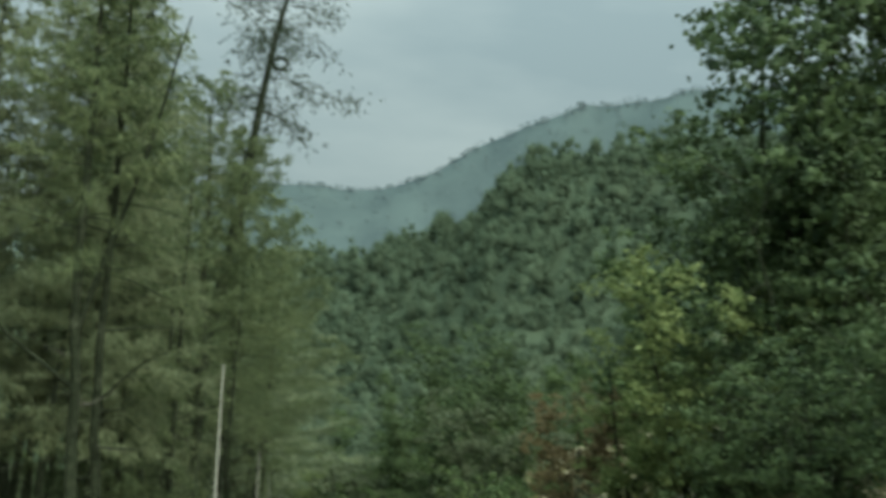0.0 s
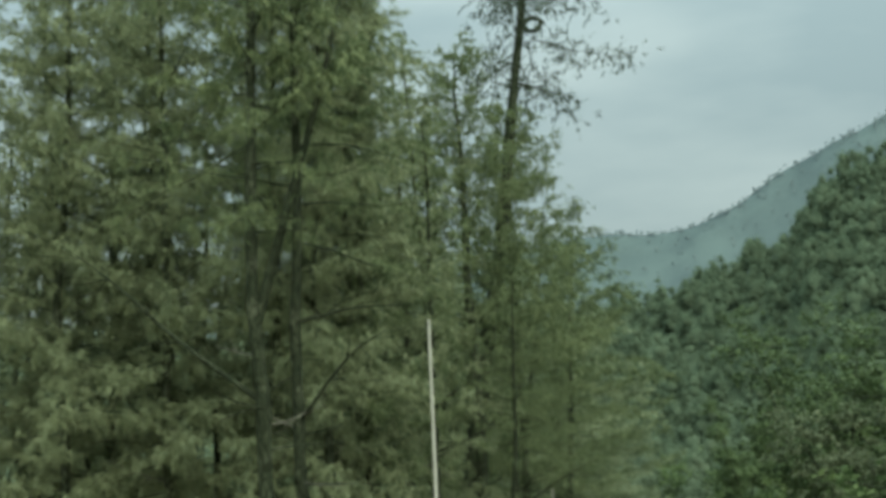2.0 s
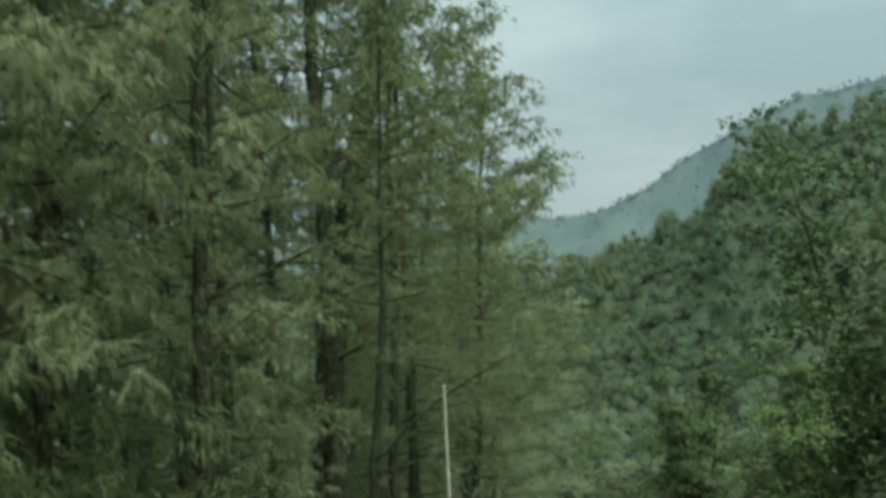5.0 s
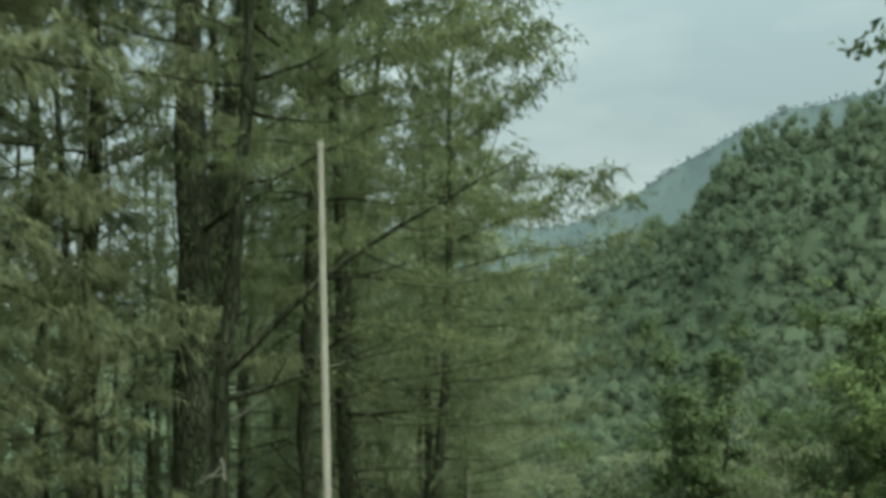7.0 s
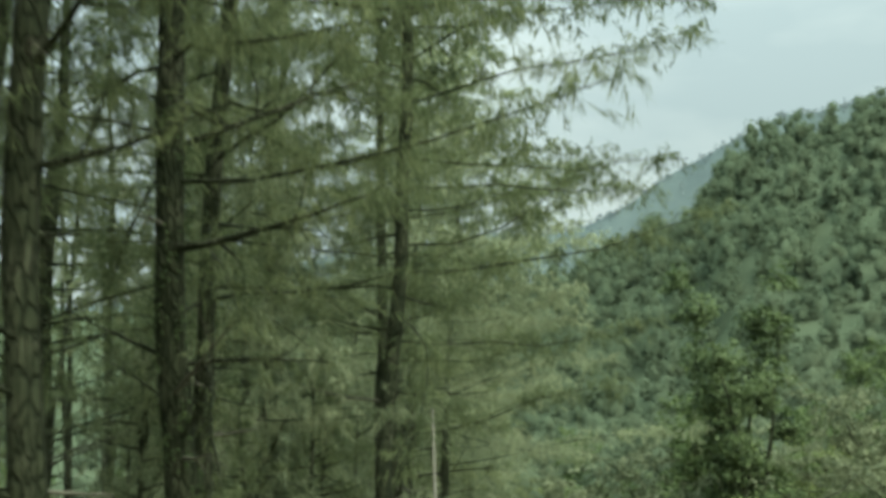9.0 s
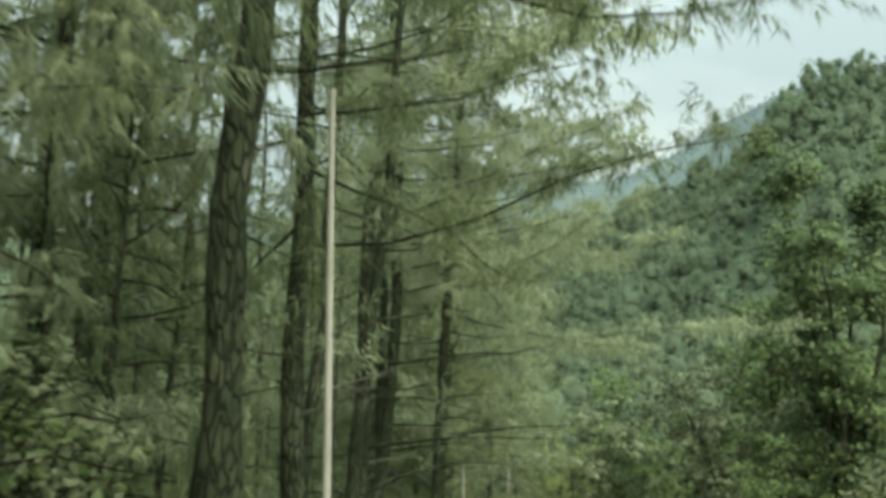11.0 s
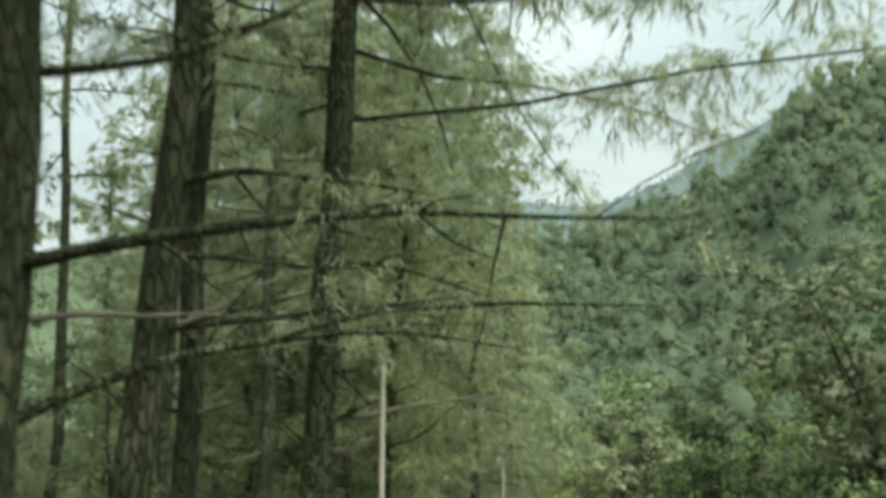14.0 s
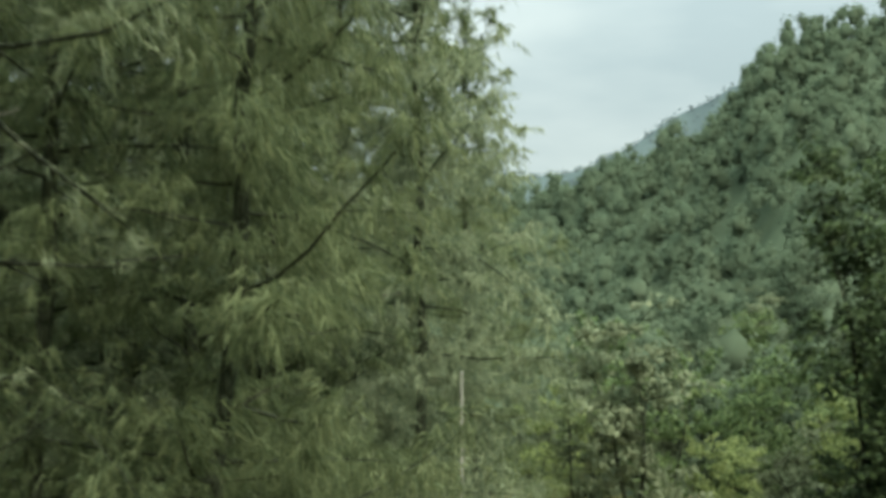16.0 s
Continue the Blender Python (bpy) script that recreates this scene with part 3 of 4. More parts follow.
# single pines that stand out
HERO = "pine, "
lone = [
    (stand(pine("pine_tree", 30, 0.50, 0.40, 52, 34, (0.0, 0.0), 41, 6, 4.6, per=9, snags=((7.0, 186, 8.6, 0.72), (5.5, 20, 2.5, 0.2), (3.2, 10, 2.2, 0.1)), fork=(9.3, 20, 15), bunch=0), -15.45, 47.5), "with a forked trunk and a long bare limb"),
    (stand(pine("pine_tree", 29, 0.42, 0.42, 48, 34, (0.0, 0.0), 42, 5, 4.6, per=9, snags=((6.6, -25, 5.5, 0.8), (6.2, 5, 1.2, 0.1), (9.8, 0, 4.5, 0.3), (4.6, 0, 2.4, 0.05)), bunch=0), -15.0, 49.3), "slender, with bare limbs over the verge"),
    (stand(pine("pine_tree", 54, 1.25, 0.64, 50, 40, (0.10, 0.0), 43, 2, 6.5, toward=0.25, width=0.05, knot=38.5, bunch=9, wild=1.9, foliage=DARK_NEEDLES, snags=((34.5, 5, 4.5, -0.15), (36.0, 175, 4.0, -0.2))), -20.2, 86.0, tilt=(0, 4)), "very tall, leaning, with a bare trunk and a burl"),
    (stand(pine("pine_tree", 23, 0.38, 0.34, 40, 30, (0.0, 0.0), 44, 6, 3.6, snags=((7.4, 10, 4.5, 0.5), (9.5, -20, 3.5, 0.6), (4.4, -20, 2.2, 0.15))), -15.36, 64.6), "grey-barked, with rising bare limbs"),
    (stand(pine("pine_tree", 34, 0.84, 0.32, 84, 56, (0.0, 0.0), 45, 5, 5.6, moss=40, toward=0.1, taper=0.42, snags=((9.0, -25, 4.0, 0.5), (10.4, 20, 3.5, 0.6))), -17.26, 80.26), "thick-trunked and old, with dark bent branches"),
    (stand(pine("pine_tree", 19, 0.26, 0.40, 34, 26, (0.0, 0.0), 59, 4, 3.0, snags=((4.8, 4, 6.0, 0.95), (4.4, 12, 3.2, 0.35))), -14.5, 74.8, tilt=(0, 2)), "slender, with one long rising bare limb"),
    (stand(pine("pine_tree", 33, 0.42, 0.26, 74, 52, (0.0, 0.0), 55, 6, 4.9, toward=0.2, taper=0.42, snags=((7.6, -30, 3.5, 0.4), (6.4, 10, 2.6, 0.1))), -16.57, 86.6), "slender, dark, with short snags"),
    (stand(pine("pine_tree", 33, 0.52, 0.24, 76, 60, (0.0, 0.0), 46, 7, 5.6, moss=40, toward=0.4, taper=0.45, snags=((7.0, -30, 5.0, 0.05), (8.6, 25, 4.0, 0.3), (5.2, 10, 2.5, 0.1))), -16.76, 91.5), "dark, with drooping branches over the verge"),
    (stand(pine("pine_tree", 30, 0.40, 0.24, 54, 34, (0.0, 0.0), 47, 8, 4.8, toward=0.35, snags=((6.6, -60, 5.5, -0.35), (7.6, 10, 3.0, 0.1))), -18.2, 95.9, tilt=(0, 5)), "leaning a little, with a sagging bare branch"),
    (stand(pine("pine_tree", 30, 0.48, 0.26, 80, 52, (0.0, 0.0), 53, 5, 5.7, toward=0.45, taper=0.5), -16.8, 104.0, tilt=(0, 3)), "with long limbs reaching over the road"),
    (stand(pine("pine_tree", 29, 0.44, 0.22, 54, 48, (0.0, 0.0), 58, 5, 6.6, toward=0.5), -18.4, 112.0, tilt=(0, 2)), "with dense limbs hanging far over the road"),
    (stand(pine("pine_tree", 29, 0.34, 0.34, 42, 28, (0.0, 0.0), 56, 7, 4.0, foliage=HAZE_PALE_NEEDLES, toward=0.3, snags=((6.4, 60, 2.5, 0.9), (5.2, 200, 2.0, 0.2))), -21.3, 119.0, tilt=(0, 4)), "thin and leaning, with a forked bare branch"),
    (stand(pine("pine_tree", 29, 0.36, 0.34, 42, 30, (0.0, 0.0), 48, 7, 4.6, foliage=HAZE_PALE_NEEDLES, toward=0.35, snags=((5.4, 20, 2.5, 0.5), (7.8, 20, 3.2, 0.3))), -20.9, 122.6, tilt=(0, 5)), "thin and leaning, with short bare branches"),
    (stand(pine("pine_tree", 30, 0.56, 0.32, 64, 66, (0.0, 0.0), 49, 6, 6.6, foliage=HAZE_PALE_NEEDLES, toward=0.7, snags=((4.5, 5, 6.6, 0.48, -0.045), (2.9, 22, 5.8, 0.78, -0.035), (7.2, -10, 6.4, 0.12), (6.4, 10, 3.6, 0.10)), bunch=1), -21.9, 127.3, tilt=(0, 3)), "dark-trunked, with long level branches over the road"),
    (stand(pine("pine_tree", 30, 0.50, 0.37, 56, 46, (0.0, 0.0), 50, 7, 5.8, foliage=HAZE_PALE_NEEDLES, toward=0.5, snags=((4.6, 10, 4.0, 0.1), (6.5, -15, 4.0, 0.2), (5.6, 30, 3.0, 0.1))), -22.3, 130.9, tilt=(0, 3)), "slender, with bare lower branches"),
    (stand(pine("pine_tree", 28, 0.40, 0.32, 42, 30, (0.0, 0.0), 57, 7, 4.2, foliage=HAZE_PALE_NEEDLES, toward=0.2), -23.3, 134.2, tilt=(0, 2)), "slender and straight, with dead lower twigs"),
    (stand(pine("pine_tree", 31, 0.48, 0.25, 74, 66, (0.0, 0.0), 51, 5, 6.8, moss=40, foliage=HAZE_PALE_NEEDLES, toward=0.85, snags=((5.0, 46, 6.4, 0.28), (6.6, 0, 2.2, 0.3), (4.4, -30, 1.3, -0.2), (3.4, 10, 1.7, 0.8), (5.9, 30, 2.6, 0.1)), bunch=1), -20.6, 133.1, tilt=(0, 4)), "thick-trunked, with level branches and short snags"),
    (stand(pine("pine_tree", 29, 0.46, 0.26, 50, 34, (0.0, 0.0), 52, 6, 4.6, foliage=HAZE_PALE_NEEDLES, toward=0.3, snags=((7.4, -10, 3.4, -0.45), (5.0, 10, 2.6, 0.15), (3.6, 0, 1.8, 0.0)), bunch=3), -26.27, 146.2, tilt=(0, 1)), "slender, with arching bare branches"),
]
for p, text in lone:
    tagged(p, HERO + text, "tree", "pines beside the road")
taken = [(p.location.x, p.location.y) for p, _ in lone]

PINE_LABEL = "tall slender pine with drooping needles and bare lower branches"
EDGE = [pine("pine_tree", 31, 0.46, 0.19, 46, 28, (0.010, 0.0), 11, toward=0.15, reach=4.6), pine("pine_tree", 29, 0.40, 0.15, 46, 26, (-0.01, 0.01), 12, 5, 4.4, toward=0.15),
        pine("pine_tree", 32, 0.50, 0.20, 46, 26, (0.015, -0.01), 13, 6, 4.8, toward=0.15), pine("pine_tree", 27, 0.34, 0.12, 46, 24, (0.0, 0.015), 14, 4, 4.2, toward=0.15)]
DEEP = [pine("pine_tree", 30, 0.44, 0.18, 40, 20, (0.01, 0.01), 16, 3, 4.2, True, per=5, width=0.045, fine=False), pine("pine_tree", 27, 0.36, 0.22, 38, 20, (0.0, -0.02), 17, 4, 4.0, per=5, width=0.045, fine=False),
        pine("pine_tree", 25, 0.32, 0.26, 36, 20, (0.02, 0.02), 15, 5, 3.8, True, per=5, width=0.045, fine=False)]
YOUNG = [pine("young_pine", 8.5, 0.13, 0.05, 34, 24, (0.02, 0.0), 18, 0, 2.4, per=6, width=0.036), pine("young_pine", 6.5, 0.10, 0.04, 32, 24, (-0.02, 0.02), 19, 0, 2.2, True, per=6, width=0.036)]
FULL = [pine("pine_tree", 25, 0.30, 0.05, 70, 44, (0.0, 0.0), 61, 2, 4.0, toward=0.1, taper=0.4, width=0.026, per=11, foliage=HAZE_PALE_NEEDLES, inner=0.08, fine=False), pine("pine_tree", 22, 0.26, 0.04, 66, 44, (0.02, 0.0), 62, 2, 3.8, toward=0.1, taper=0.4, width=0.026, per=11, foliage=NEEDLES, inner=0.08, fine=False)]
DENSE = [pine("pine_tree", 26, 0.30, 0.05, 74, 46, (0.0, 0.0), 67, 2, 4.0, toward=0.1, taper=0.36, width=0.026, per=11, inner=0.08, fine=False), pine("pine_tree", 24, 0.26, 0.04, 70, 46, (0.02, 0.0), 68, 2, 3.8, toward=0.1, taper=0.36, width=0.026, per=11, inner=0.08, fine=False)]
SLIM = [pine("pine_tree", 29, 0.32, 0.42, 26, 22, (0.015, 0.0), 64, 5, 3.4, per=5, width=0.04, fine=False), pine("pine_tree", 27, 0.26, 0.46, 24, 22, (0.03, 0.01), 65, 6, 3.0, True, per=5, width=0.04, fine=False)]
for p in SLIM:
    tagged(p, "slim pine with a long bare trunk and high crown", "tree", "pines beside the road")
THICK = [pine("pine_tree", 33, 0.40, 0.16, 76, 44, (0.0, 0.0), 63, 4, 4.8, toward=0.1, taper=0.42, width=0.03, per=11, inner=0.08, fine=False, brown=True)]
tagged(THICK[0], "tall thick-crowned pine with dense drooping foliage", "tree", "pines beside the road")
for p in FULL + DENSE:
    tagged(p, "dense green pine with foliage down to the ground", "tree", "pines beside the road")
for p in EDGE + DEEP:
    tagged(p, PINE_LABEL, "tree", "pines beside the road")
for p in YOUNG:
    tagged(p, "young bushy pine growing under the tall pines", "tree", "young pines")

rng = np.random.default_rng(3)


def fill(count, y0, y1, l0, l1, gap, thin=None):
    got = []
    for tries in range(count * 40):
        y, l = rng.uniform(y0, y1), -rng.uniform(l0, l1)
        x = float(lane_x(y)) + l
        if thin and thin(y, l):
            continue
        if all((x - a) ** 2 + (y - b) ** 2 > gap * gap for a, b in taken):
            taken.append((x, y))
            got.append((x, y))
        if len(got) == count:
            break
    return got


def rand(n, a, b):
    return rng.uniform(a, b, n)


dense = [(-19.2, 66.5), (-17.6, 62.5), (-21.4, 77.5), (-24.2, 150.4)]
taken += dense
scatter(DENSE, dense, rand(12, -180, 180), [1.15, 1.1, 1.0, 0.72], zip(rand(12, -2, 2), rand(12, -1, 3)))
full = [(-27.2, 150.8), (-26.6, 156.5), (-29.6, 154.0), (-27.2, 161.5), (-30.2, 159.0), (-24.4, 168.5), (-28.0, 166.0), (-31.5, 163.0), (-30.5, 176), (-31, 184), (-27, 200), (-32, 196), (-36, 188), (-34, 176), (-26.0, 177.0), (-24.4, 183.0), (-20.6, 101.8), (-21.0, 107.4), (-38.3, 149.5), (-34.6, 152.0), (-43.0, 146.0), (-32.6, 129.5), (-31.0, 133.4), (-35.0, 136.0), (-29.8, 124.4)]
taken += full
scatter(FULL, full, rand(40, -180, 180), [0.9, 1.1, 1.15, 1.2, 1.25, 1.15, 1.25, 1.2] + [1.1] * 8 + [0.95, 1.0, 0.75, 0.62, 0.7, 1.0, 0.6, 0.6, 0.9], zip(rand(40, -2, 2), rand(40, -1, 3)))
full = fill(9, 147, 172, 9, 20, 3.4, lambda y, l: y < 160 and l < -10.5)
scatter(FULL, full, rand(40, -180, 180), rand(40, 0.85, 1.15), zip(rand(40, -2, 2), rand(40, -1, 3)))
slim = [(-16.4, 69.5), (-19.0, 73.0), (-21.5, 77.0), (-29.1, 136.0), (-33.0, 141.0), (-26.6, 125.0), (-28.6, 129.0), (-31.2, 126.0), (-27.0, 121.5)]
taken += slim
slim += fill(11, 112, 148, 8.5, 28, 2.6) + fill(30, 60, 112, 12, 40, 2.6)
scatter(SLIM, slim, rand(70, -180, 180), rand(70, 0.85, 1.1), zip(rand(70, -2, 2), rand(70, 0, 4)))
thick = [(-17.4, 57.4), (-18.6, 71.4), (-19.8, 80.6), (-19.6, 55.8), (-23.2, 54.6), (-21.6, 59.0), (-26.5, 53.0), (-28.8, 56.5), (-31.5, 50.5), (-24.5, 57.6), (-18.6, 60.5), (-29.5, 60.5), (-33.0, 56.0)]
taken += thick
scatter(THICK, thick, rand(40, -180, 180), rand(40, 0.86, 1.05), zip(rand(40, -2, 2), rand(40, -1, 3)))
edge = fill(12, 84, 118, 7.5, 12, 3.4)
scatter(EDGE, edge, rand(54, -40, 40), rand(54, 0.88, 1.08), zip(rand(54, -2, 2), rand(54, -1, 4)))
deep = [(-26.0, 82.0), (-29.0, 76.5), (-24.5, 88.5), (-32.0, 84.0), (-33.6, 128.6)]
taken += deep
deep += fill(44, 50, 190, 10, 46, 4.0, lambda y, l: (y > 112 and l < -15) or (y < 62 and l > -22) or (y > 140 and l > -19))
scatter(DEEP, deep, rand(140, 0, 360), rand(140, 0.85, 1.12), zip(rand(140, -2, 2), rand(140, -1, 3)))
shade = fill(12, 56, 68, 20, 44, 3.2) + fill(3, 95, 112, 22, 40, 3.2)
scatter(DEEP, shade, rand(40, 0, 360), rand(40, 0.9, 1.15), zip(rand(40, -2, 2), rand(40, -1, 3)))
young = [(-16.3, 68.4), (-18.0, 72.6), (-16.6, 75.6), (-19.2, 75.0), (-21.0, 79.6), (-20.4, 70.8), (-17.0, 71.4), (-30.5, 137.5), (-33.5, 143.0), (-36.5, 145.0), (-28.0, 141.5), (-38.5, 141.0), (-34.5, 134.0), (-41.0, 148.0), (-30.6, 145.5), (-37.0, 136.5), (-27.5, 123.5), (-31.0, 128.0), (-34.0, 131.0), (-29.0, 119.0), (-33.0, 123.0), (-37.0, 128.0)]
taken += young
young += fill(14, 70, 112, 5.2, 13, 2.0)
scatter(YOUNG, young, rand(40, 0, 360), rand(40, 0.6, 1.1), zip(rand(40, -3, 3), rand(40, -3, 3)))
low = fill(30, 56, 200, 7, 30, 2.2, lambda y, l: y > 165 and l > -12)
scatter(YOUNG, low, rand(46, 0, 360), rand(46, 0.6, 1.2), zip(rand(46, -3, 3), rand(46, -3, 3)))
for i, kind in enumerate(EDGE + DEEP + YOUNG + FULL + DENSE + SLIM + THICK):
    if kind.name not in standing:
        stand(kind, -30 - 3 * i, 128 + 4 * i)


# ---- poles ----
def pole(x, y, top, lean=(0, 0)):
    """A pale tapered roadside pole with a cap and a collar at its foot."""
    z = float(land(x, y))
    h = top - z
    root = new("roadside_pole")
    root.matrix_basis = pose(x, y, z, lean[0], lean[1], 0)
    v, f = tube([(0, 0, -0.3), (0, 0, h * 0.33), (0, 0, h * 0.66), (0, 0, h)], [0.050, 0.044, 0.038, 0.031], 12)
    part("shaft", mesh_from("shaft", v, f, [POLE_PAINT], smooth=True), root)
    v, f = tube([(0, 0, h - 0.05), (0, 0, h + 0.02), (0, 0, h + 0.03)], [0.040, 0.040, 0.004], 12)
    part("cap", mesh_from("cap", v, f, [POLE_PAINT]), root)
    return tagged(root, "pale thin weathered pole standing at the roadside", "pole", "poles along the road")


pole(-7.68, 39.5, -1.85)
pole(-10.76, 68.7, -8.5)
pole(-15.05, 103.2, -14.8)
banded = pole(-19.2, 132.4, -22.1)
v, f = tube([(0, 0, 1.9), (0, 0, 2.06)], [0.056, 0.0555], 12)
part("band", mesh_from("band", v, f, [RED_PAINT], smooth=True), banded, "faded red painted band")
tagged(banded, "pale weathered roadside pole with a faded red band")
pole(-22.2, 163.5, -25.95)


def marker(x, y):
    """A short whitewashed marker post with a dark band."""
    root = new("marker_post")
    root.matrix_basis = pose(x, y, float(land(x, y)), 0, 0, 0)
    v, f = tube([(0, 0, -0.2), (0, 0, 0.75), (0, 0, 0.80)], [0.11, 0.10, 0.03], 10)
    part("post", mesh_from("post", v, f, [KERB_PAINT], smooth=True), root)
    v, f = tube([(0, 0, 0.42), (0, 0, 0.58)], [0.112, 0.112], 10)
    part("band", mesh_from("band", v, f, [ASPHALT]), root, "dark painted band")
    return tagged(root, "short whitewashed marker post with a dark band", "post")


marker(-14.6, 170.0)


# ---- broadleaf trees and bushes ----
def bush(name, height, width, clumps, per, size, mat, seed, stems=5, cone=False):
    """Stems that fork into an uneven crown of leaf clumps with gaps."""
    global rng
    rng = np.random.default_rng(seed)
    root = new(name)
    ends = []
    for i in range(stems):
        a = i * 2 * np.pi / stems + rng.uniform(-0.4, 0.4)
        lean = 0.45 * width / height
        p = bent((0.1 * np.cos(a), 0.1 * np.sin(a), -0.25), (lean * np.cos(a), lean * np.sin(a), 1), height * rng.uniform(0.65, 0.95), 6, 0.10, 0.03)
        wood = [tube(p, np.linspace(0.02 * height ** 0.7 + 0.015, 0.012, 7), 4)]
        for b in range(1, 7):
            for s in range(2):
                shrink = (1.25 - 0.17 * b) if cone else 1.0
                q = bent(p[b], rng.normal(0, 1, 3) * [1, 1, 0.5] + [0, 0, 0.2], width * rng.uniform(0.15, 0.42) * shrink, 2, 0.2, 0.02)
                wood.append(tube(q, np.linspace(0.008 * height ** 0.6 + 0.006, 0.006, 3), 3))
                ends += [q[-1], q[1]]
        v, f = merge(wood)
        part("stem", mesh_from("stem", v, f, [BARK], smooth=True), root)
    ends = np.array(ends)
    pick = ends[rng.integers(0, len(ends), clumps)] + rng.normal(0, 0.055, (clumps, 3)) * [width, width, height * 0.5]
    pick[:, 2] = np.clip(pick[:, 2], 0.06 * height, height * 1.02)
    spread = np.repeat(rng.uniform(0.2, 0.5, clumps), per)[:, None] * (0.25 + width * 0.08)
    c = np.repeat(pick, per, 0) + rng.normal(0, 1, (clumps * per, 3)) * spread * [1, 1, 0.55]
    v, f = leaves(c, size, 0.5, unit(c - np.repeat(pick, per, 0)) * 0.5 + unit(c - [0, 0, height * 0.5]) * 0.5)
    part("crown", mesh_from("crown", v, f, [mat]), root)
    return root


BUSH_NAMES = ["dense dark green bush on the roadside bank", "yellow-green leafy bush on the roadside bank", "grey-green shaggy bush on the roadside bank", "rusty brown half-dry bush on the bank"]
BUSHES = [bush("bush", 3.4, 3.2, 76, 20, 0.14, LEAVES, 21), bush("bush", 2.8, 3.4, 76, 20, 0.14, YOUNG_LEAVES, 22),
          bush("bush", 3.0, 3.0, 74, 20, 0.15, GREY_LEAVES, 23), bush("bush", 3.4, 2.8, 75, 20, 0.135, RUST_LEAVES, 24)]
# the shadowed bank's darkness is in this thicket's leaf colour
SHADY = tagged(bush("bush", 4.4, 4.2, 150, 24, 0.16, DARK_LEAVES, 25, 6), "dense dark green thicket beneath the large tree", "bush", "roadside bushes")
for b, text in zip(BUSHES, BUSH_NAMES):
    tagged(b, text, "bush", "roadside bushes")
ROUND = tagged(bush("broadleaf_tree", 16.5, 9.5, 640, 26, 0.26, DARK_LEAVES, 37, 7), "dense dark green broadleaf tree on the roadside bank", "tree", "broadleaf trees")
BIG = tagged(bush("broadleaf_tree", 24, 13, 640, 26, 0.38, DARK_LEAVES, 31, 6), "large dark green broadleaf tree beside the road", "tree", "broadleaf trees")
TREES = [tagged(bush("broadleaf_tree", 11, 7, 300, 20, 0.29, LEAVES, 32, 4), "dark green broadleaf tree on the slope", "tree", "broadleaf trees"),
         tagged(bush("broadleaf_tree", 10, 6.5, 290, 20, 0.27, GREY_LEAVES, 33, 4), "grey-green broadleaf tree on the slope", "tree", "broadleaf trees"),
         tagged(bush("broadleaf_tree", 10, 6.5, 290, 20, 0.26, YOUNG_LEAVES, 34, 4), "bright yellow-green broadleaf tree on the bank", "tree", "broadleaf trees"),
         tagged(bush("broadleaf_tree", 9, 6, 250, 20, 0.27, RUST_LEAVES, 35, 4), "rusty brown broadleaf tree on the bank", "tree", "broadleaf trees")]
SLOPE = [tagged(bush("broadleaf_tree", 15, 9, 170, 14, 0.49, m, k, 3), text, "tree", "trees on the hillside")
         for m, k, text in ((LEAVES, 71, "tall green tree on the wooded hillside"), (GREY_LEAVES, 72, "tall grey-green tree on the wooded hillside"), (HILL_LEAVES, 73, "pale green tree on the wooded hillside"))]
CONE = tagged(bush("broadleaf_tree", 16, 6, 520, 30, 0.25, DARK_LEAVES, 36, 5, True), "slim dark conical tree on the slope", "tree", "broadleaf trees")

stand(BIG, 23.5, 50.0, 60)
place(BIG, 16.2, 46.0, 0, 1.3)
place(BIG, 14.2, 41.5, 150, 0.72)
place(BIG, 17.5, 55.0, 20, 0.7)
stand(ROUND, 2.0, 81.0, 200)
place(TREES[1], -8.4, 152.6, 40, 1.3)
place(TREES[0], -5.2, 157.5, 120, 1.3)
place(BIG, 24.0, 62.0, 300, 0.8)
stand(TREES[2], 10.2, 43.0)
place(TREES[2], 8.6, 49.0, 80, 0.8)
place(TREES[0], 13.0, 58.0, 40, 1.2)
place(BUSHES[3], -22.9, 142.6, 20, 0.5)
place(BUSHES[1], -23.6, 142.6, 70, 0.35)
place(BUSHES[3], -24.0, 146.2, 120, 0.6)
stand(TREES[3], 8.0, 61.0)
place(TREES[1], 3.5, 72.0, 10, 1.0)
stand(TREES[0], 6.5, 84.0, 30)
place(ROUND, 1.0, 108.0, 80, 0.52)
place(TREES[0], 2.0, 103.0, 15, 0.9)
place(TREES[2], 4.6, 115.0, 95, 0.9)
stand(CONE, -3.0, 176.0, 0)
place(CONE, -3.6, 148.0, 70, 1.26)
stand(TREES[1], 3.2, 141.0, 40)
place(TREES[1], 0.6, 134.5, 130, 0.7)
place(TREES[0], -7.4, 141.0, 10, 0.5)
place(CONE, -14.2, 150.8, 130, 0.45)
place(BUSHES[0], -12.5, 152.0, 30, 1.3)
place(BUSHES[0], -11.0, 156.0, 130, 1.5)
place(BUSHES[2], -13.5, 158.5, 80, 1.1)
place(TREES[0], -8.5, 163.0, 10, 0.8)
place(BUSHES[2], -6.0, 113.0, 10, 1.3)
place(BUSHES[2], -4.4, 116.0, 100, 1.5)
place(BUSHES[3], -6.4, 106.0, 40, 0.9)

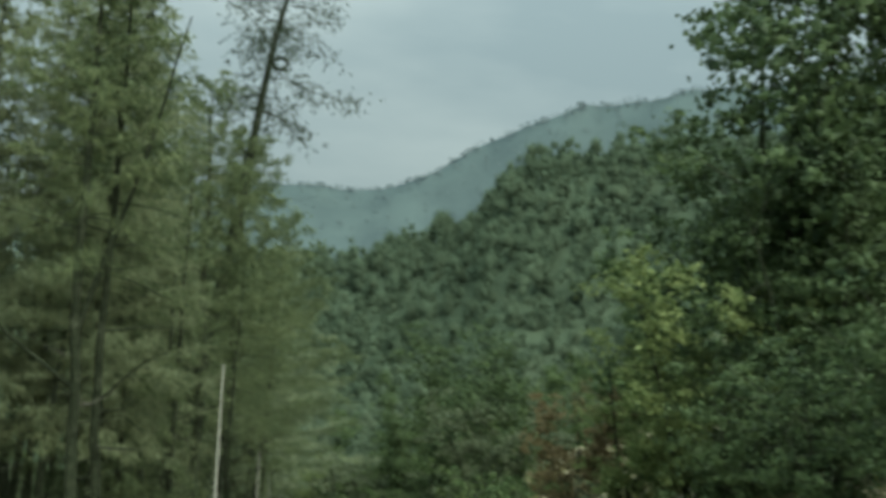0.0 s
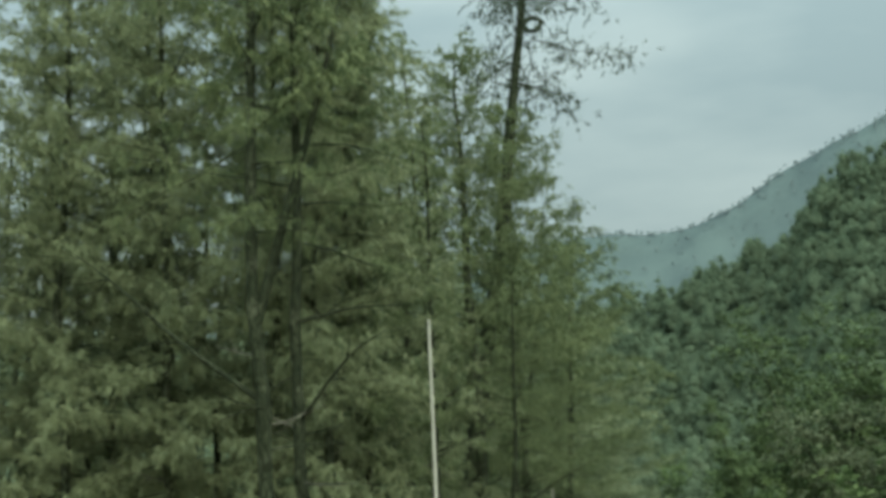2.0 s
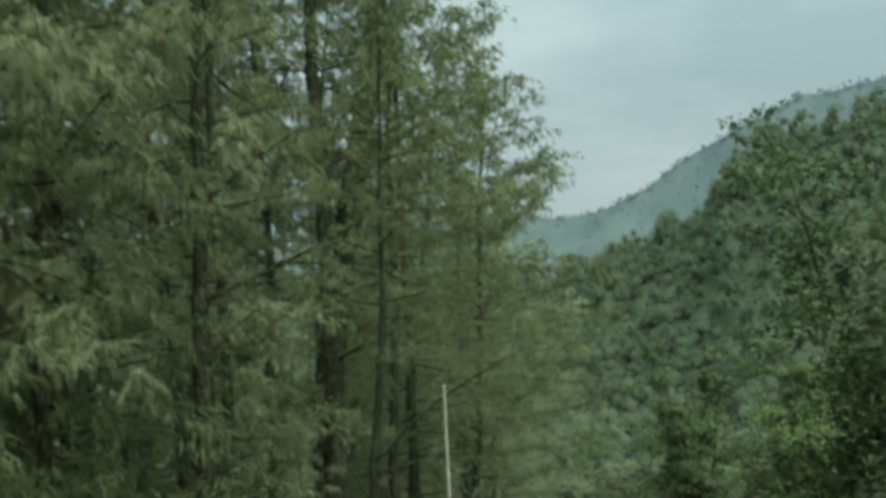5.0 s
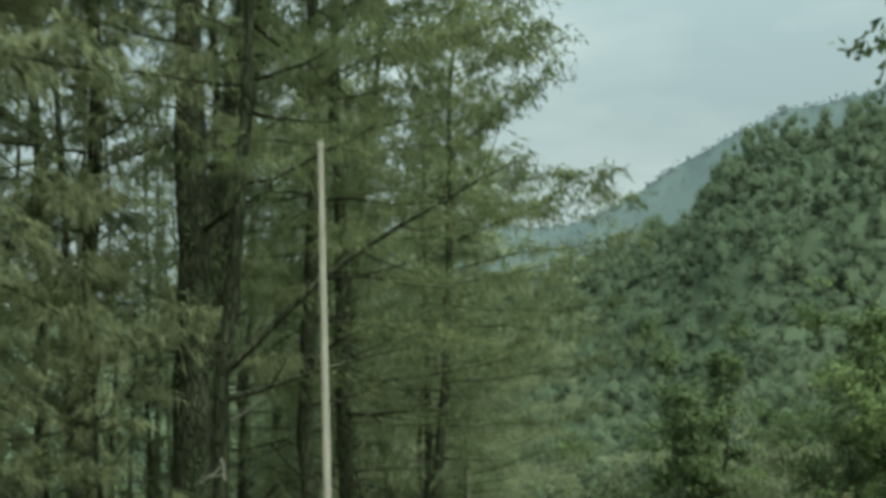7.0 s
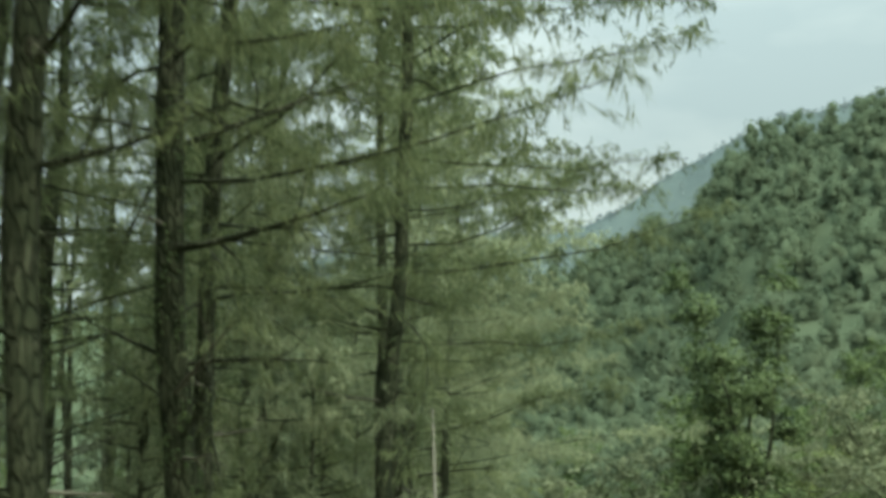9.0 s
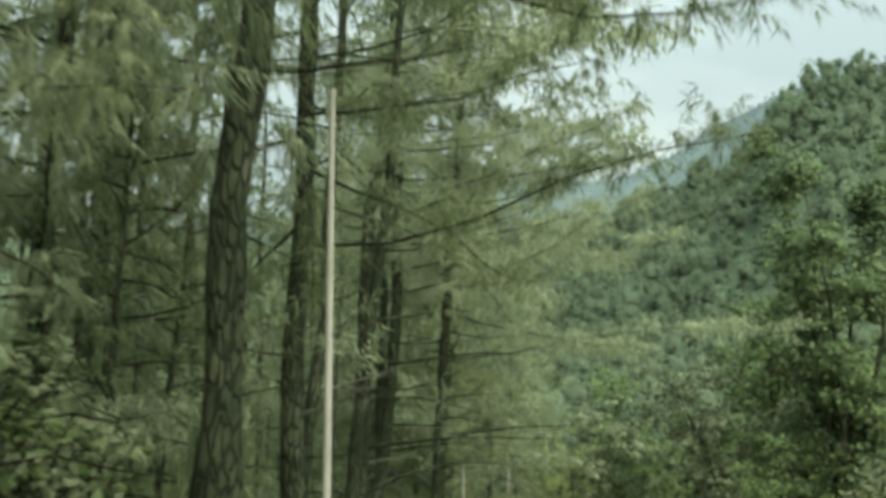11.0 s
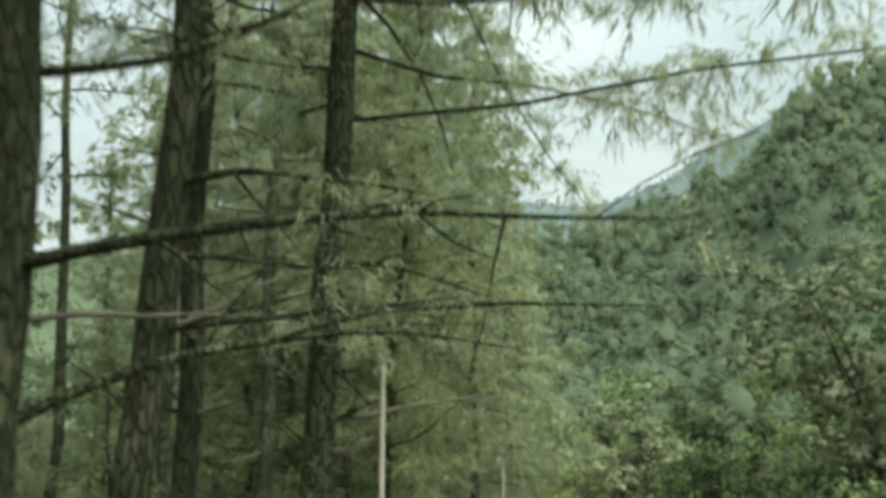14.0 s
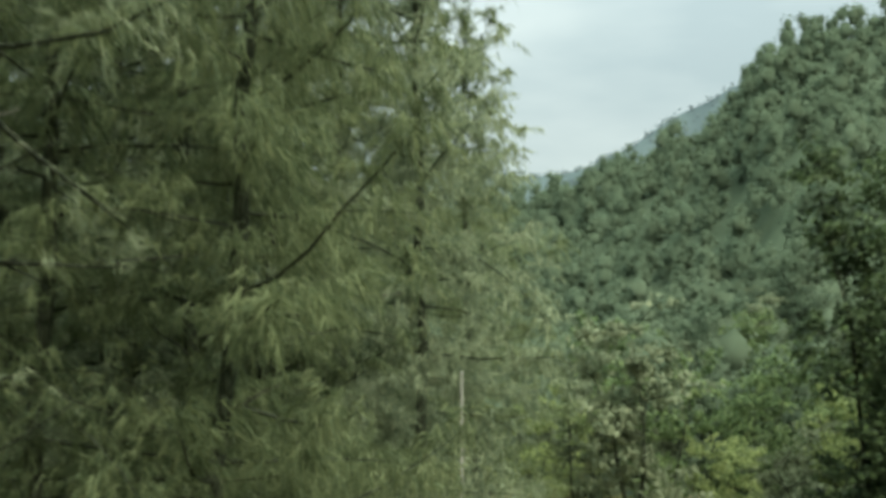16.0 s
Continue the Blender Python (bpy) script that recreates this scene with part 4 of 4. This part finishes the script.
rng = np.random.default_rng(5)
for i, b in enumerate(SLOPE):
    stand(b, 12.0 + 9 * i, 196.0 + 14 * i, 50 * i)
for i in range(84):
    a, d = radians(rng.uniform(-17, 6)), rng.uniform(175, 320)
    place(SLOPE[int(rng.choice(3, p=[0.4, 0.3, 0.3]))], -2 - d * math.sin(a), 10 + d * math.cos(a), rng.uniform(0, 360), rng.uniform(0.7, 1.45))
for x, y, s in ((13.0, 27.0, 1.3), (11.0, 31.0, 1.1), (14.5, 33.0, 1.4), (10.0, 36.0, 1.2), (16.5, 29.0, 1.2), (12.2, 38.5, 1.3), (15.5, 36.0, 1.5), (18.0, 33.0, 1.5)):
    place(SHADY, x, y, rng.uniform(0, 360), s)
stand(SHADY, 20.5, 38.0)
for i, b in enumerate(BUSHES):
    y = (83, 52, 114, 57)[i]
    stand(b, float(lane_x(y)) + (8.6, 8.6, 8.6, 17)[i], y, 40 * i)
for i in range(58):
    y = rng.uniform(34, 215)
    l = 7.2 + rng.uniform(0, 4.4) ** 2
    place(BUSHES[int(rng.choice(4, p=[0.48, 0.17, 0.33, 0.02]))], float(lane_x(y)) + l, y, rng.uniform(0, 360), rng.uniform(0.7, 1.4))
for i in range(14):
    place(TREES[int(rng.integers(0, 3))], rng.uniform(-26, 2), rng.uniform(204, 250), rng.uniform(0, 360), rng.uniform(0.7, 1.2))
for i in range(18):
    y = rng.uniform(165, 225)
    l = rng.uniform(13, 55)
    place(TREES[int(rng.choice(4, p=[0.4, 0.4, 0.2, 0.0]))], float(lane_x(y)) + l, y, rng.uniform(0, 360), rng.uniform(0.6, 1.1))
for i in range(34):
    y = rng.uniform(46, 205)
    l = -rng.uniform(4.6, 34)
    place(BUSHES[int(rng.choice(4, p=[0.27, 0.36, 0.34, 0.03]))], float(lane_x(y)) + l, y, rng.uniform(0, 360), rng.uniform(0.5, 1.1))
for i in range(16):
    y = rng.uniform(74, 108)
    l = -rng.uniform(5.4, 10)
    place(BUSHES[int(rng.choice(4, p=[0.3, 0.4, 0.3, 0.0]))], float(lane_x(y)) + l, y, rng.uniform(0, 360), rng.uniform(0.6, 1.15))
for i in range(40):
    y = rng.uniform(95, 215)
    l = -rng.uniform(30, 62)
    place(SLOPE[int(rng.integers(0, 3))], float(lane_x(y)) + l, y, rng.uniform(0, 360), rng.uniform(0.7, 1.1))
for i in range(34):
    y = rng.uniform(140, 200)
    l = -rng.uniform(20, 40)
    place(SLOPE[int(rng.integers(0, 2))], float(lane_x(y)) + l, y, rng.uniform(0, 360), rng.uniform(0.30, 0.55))
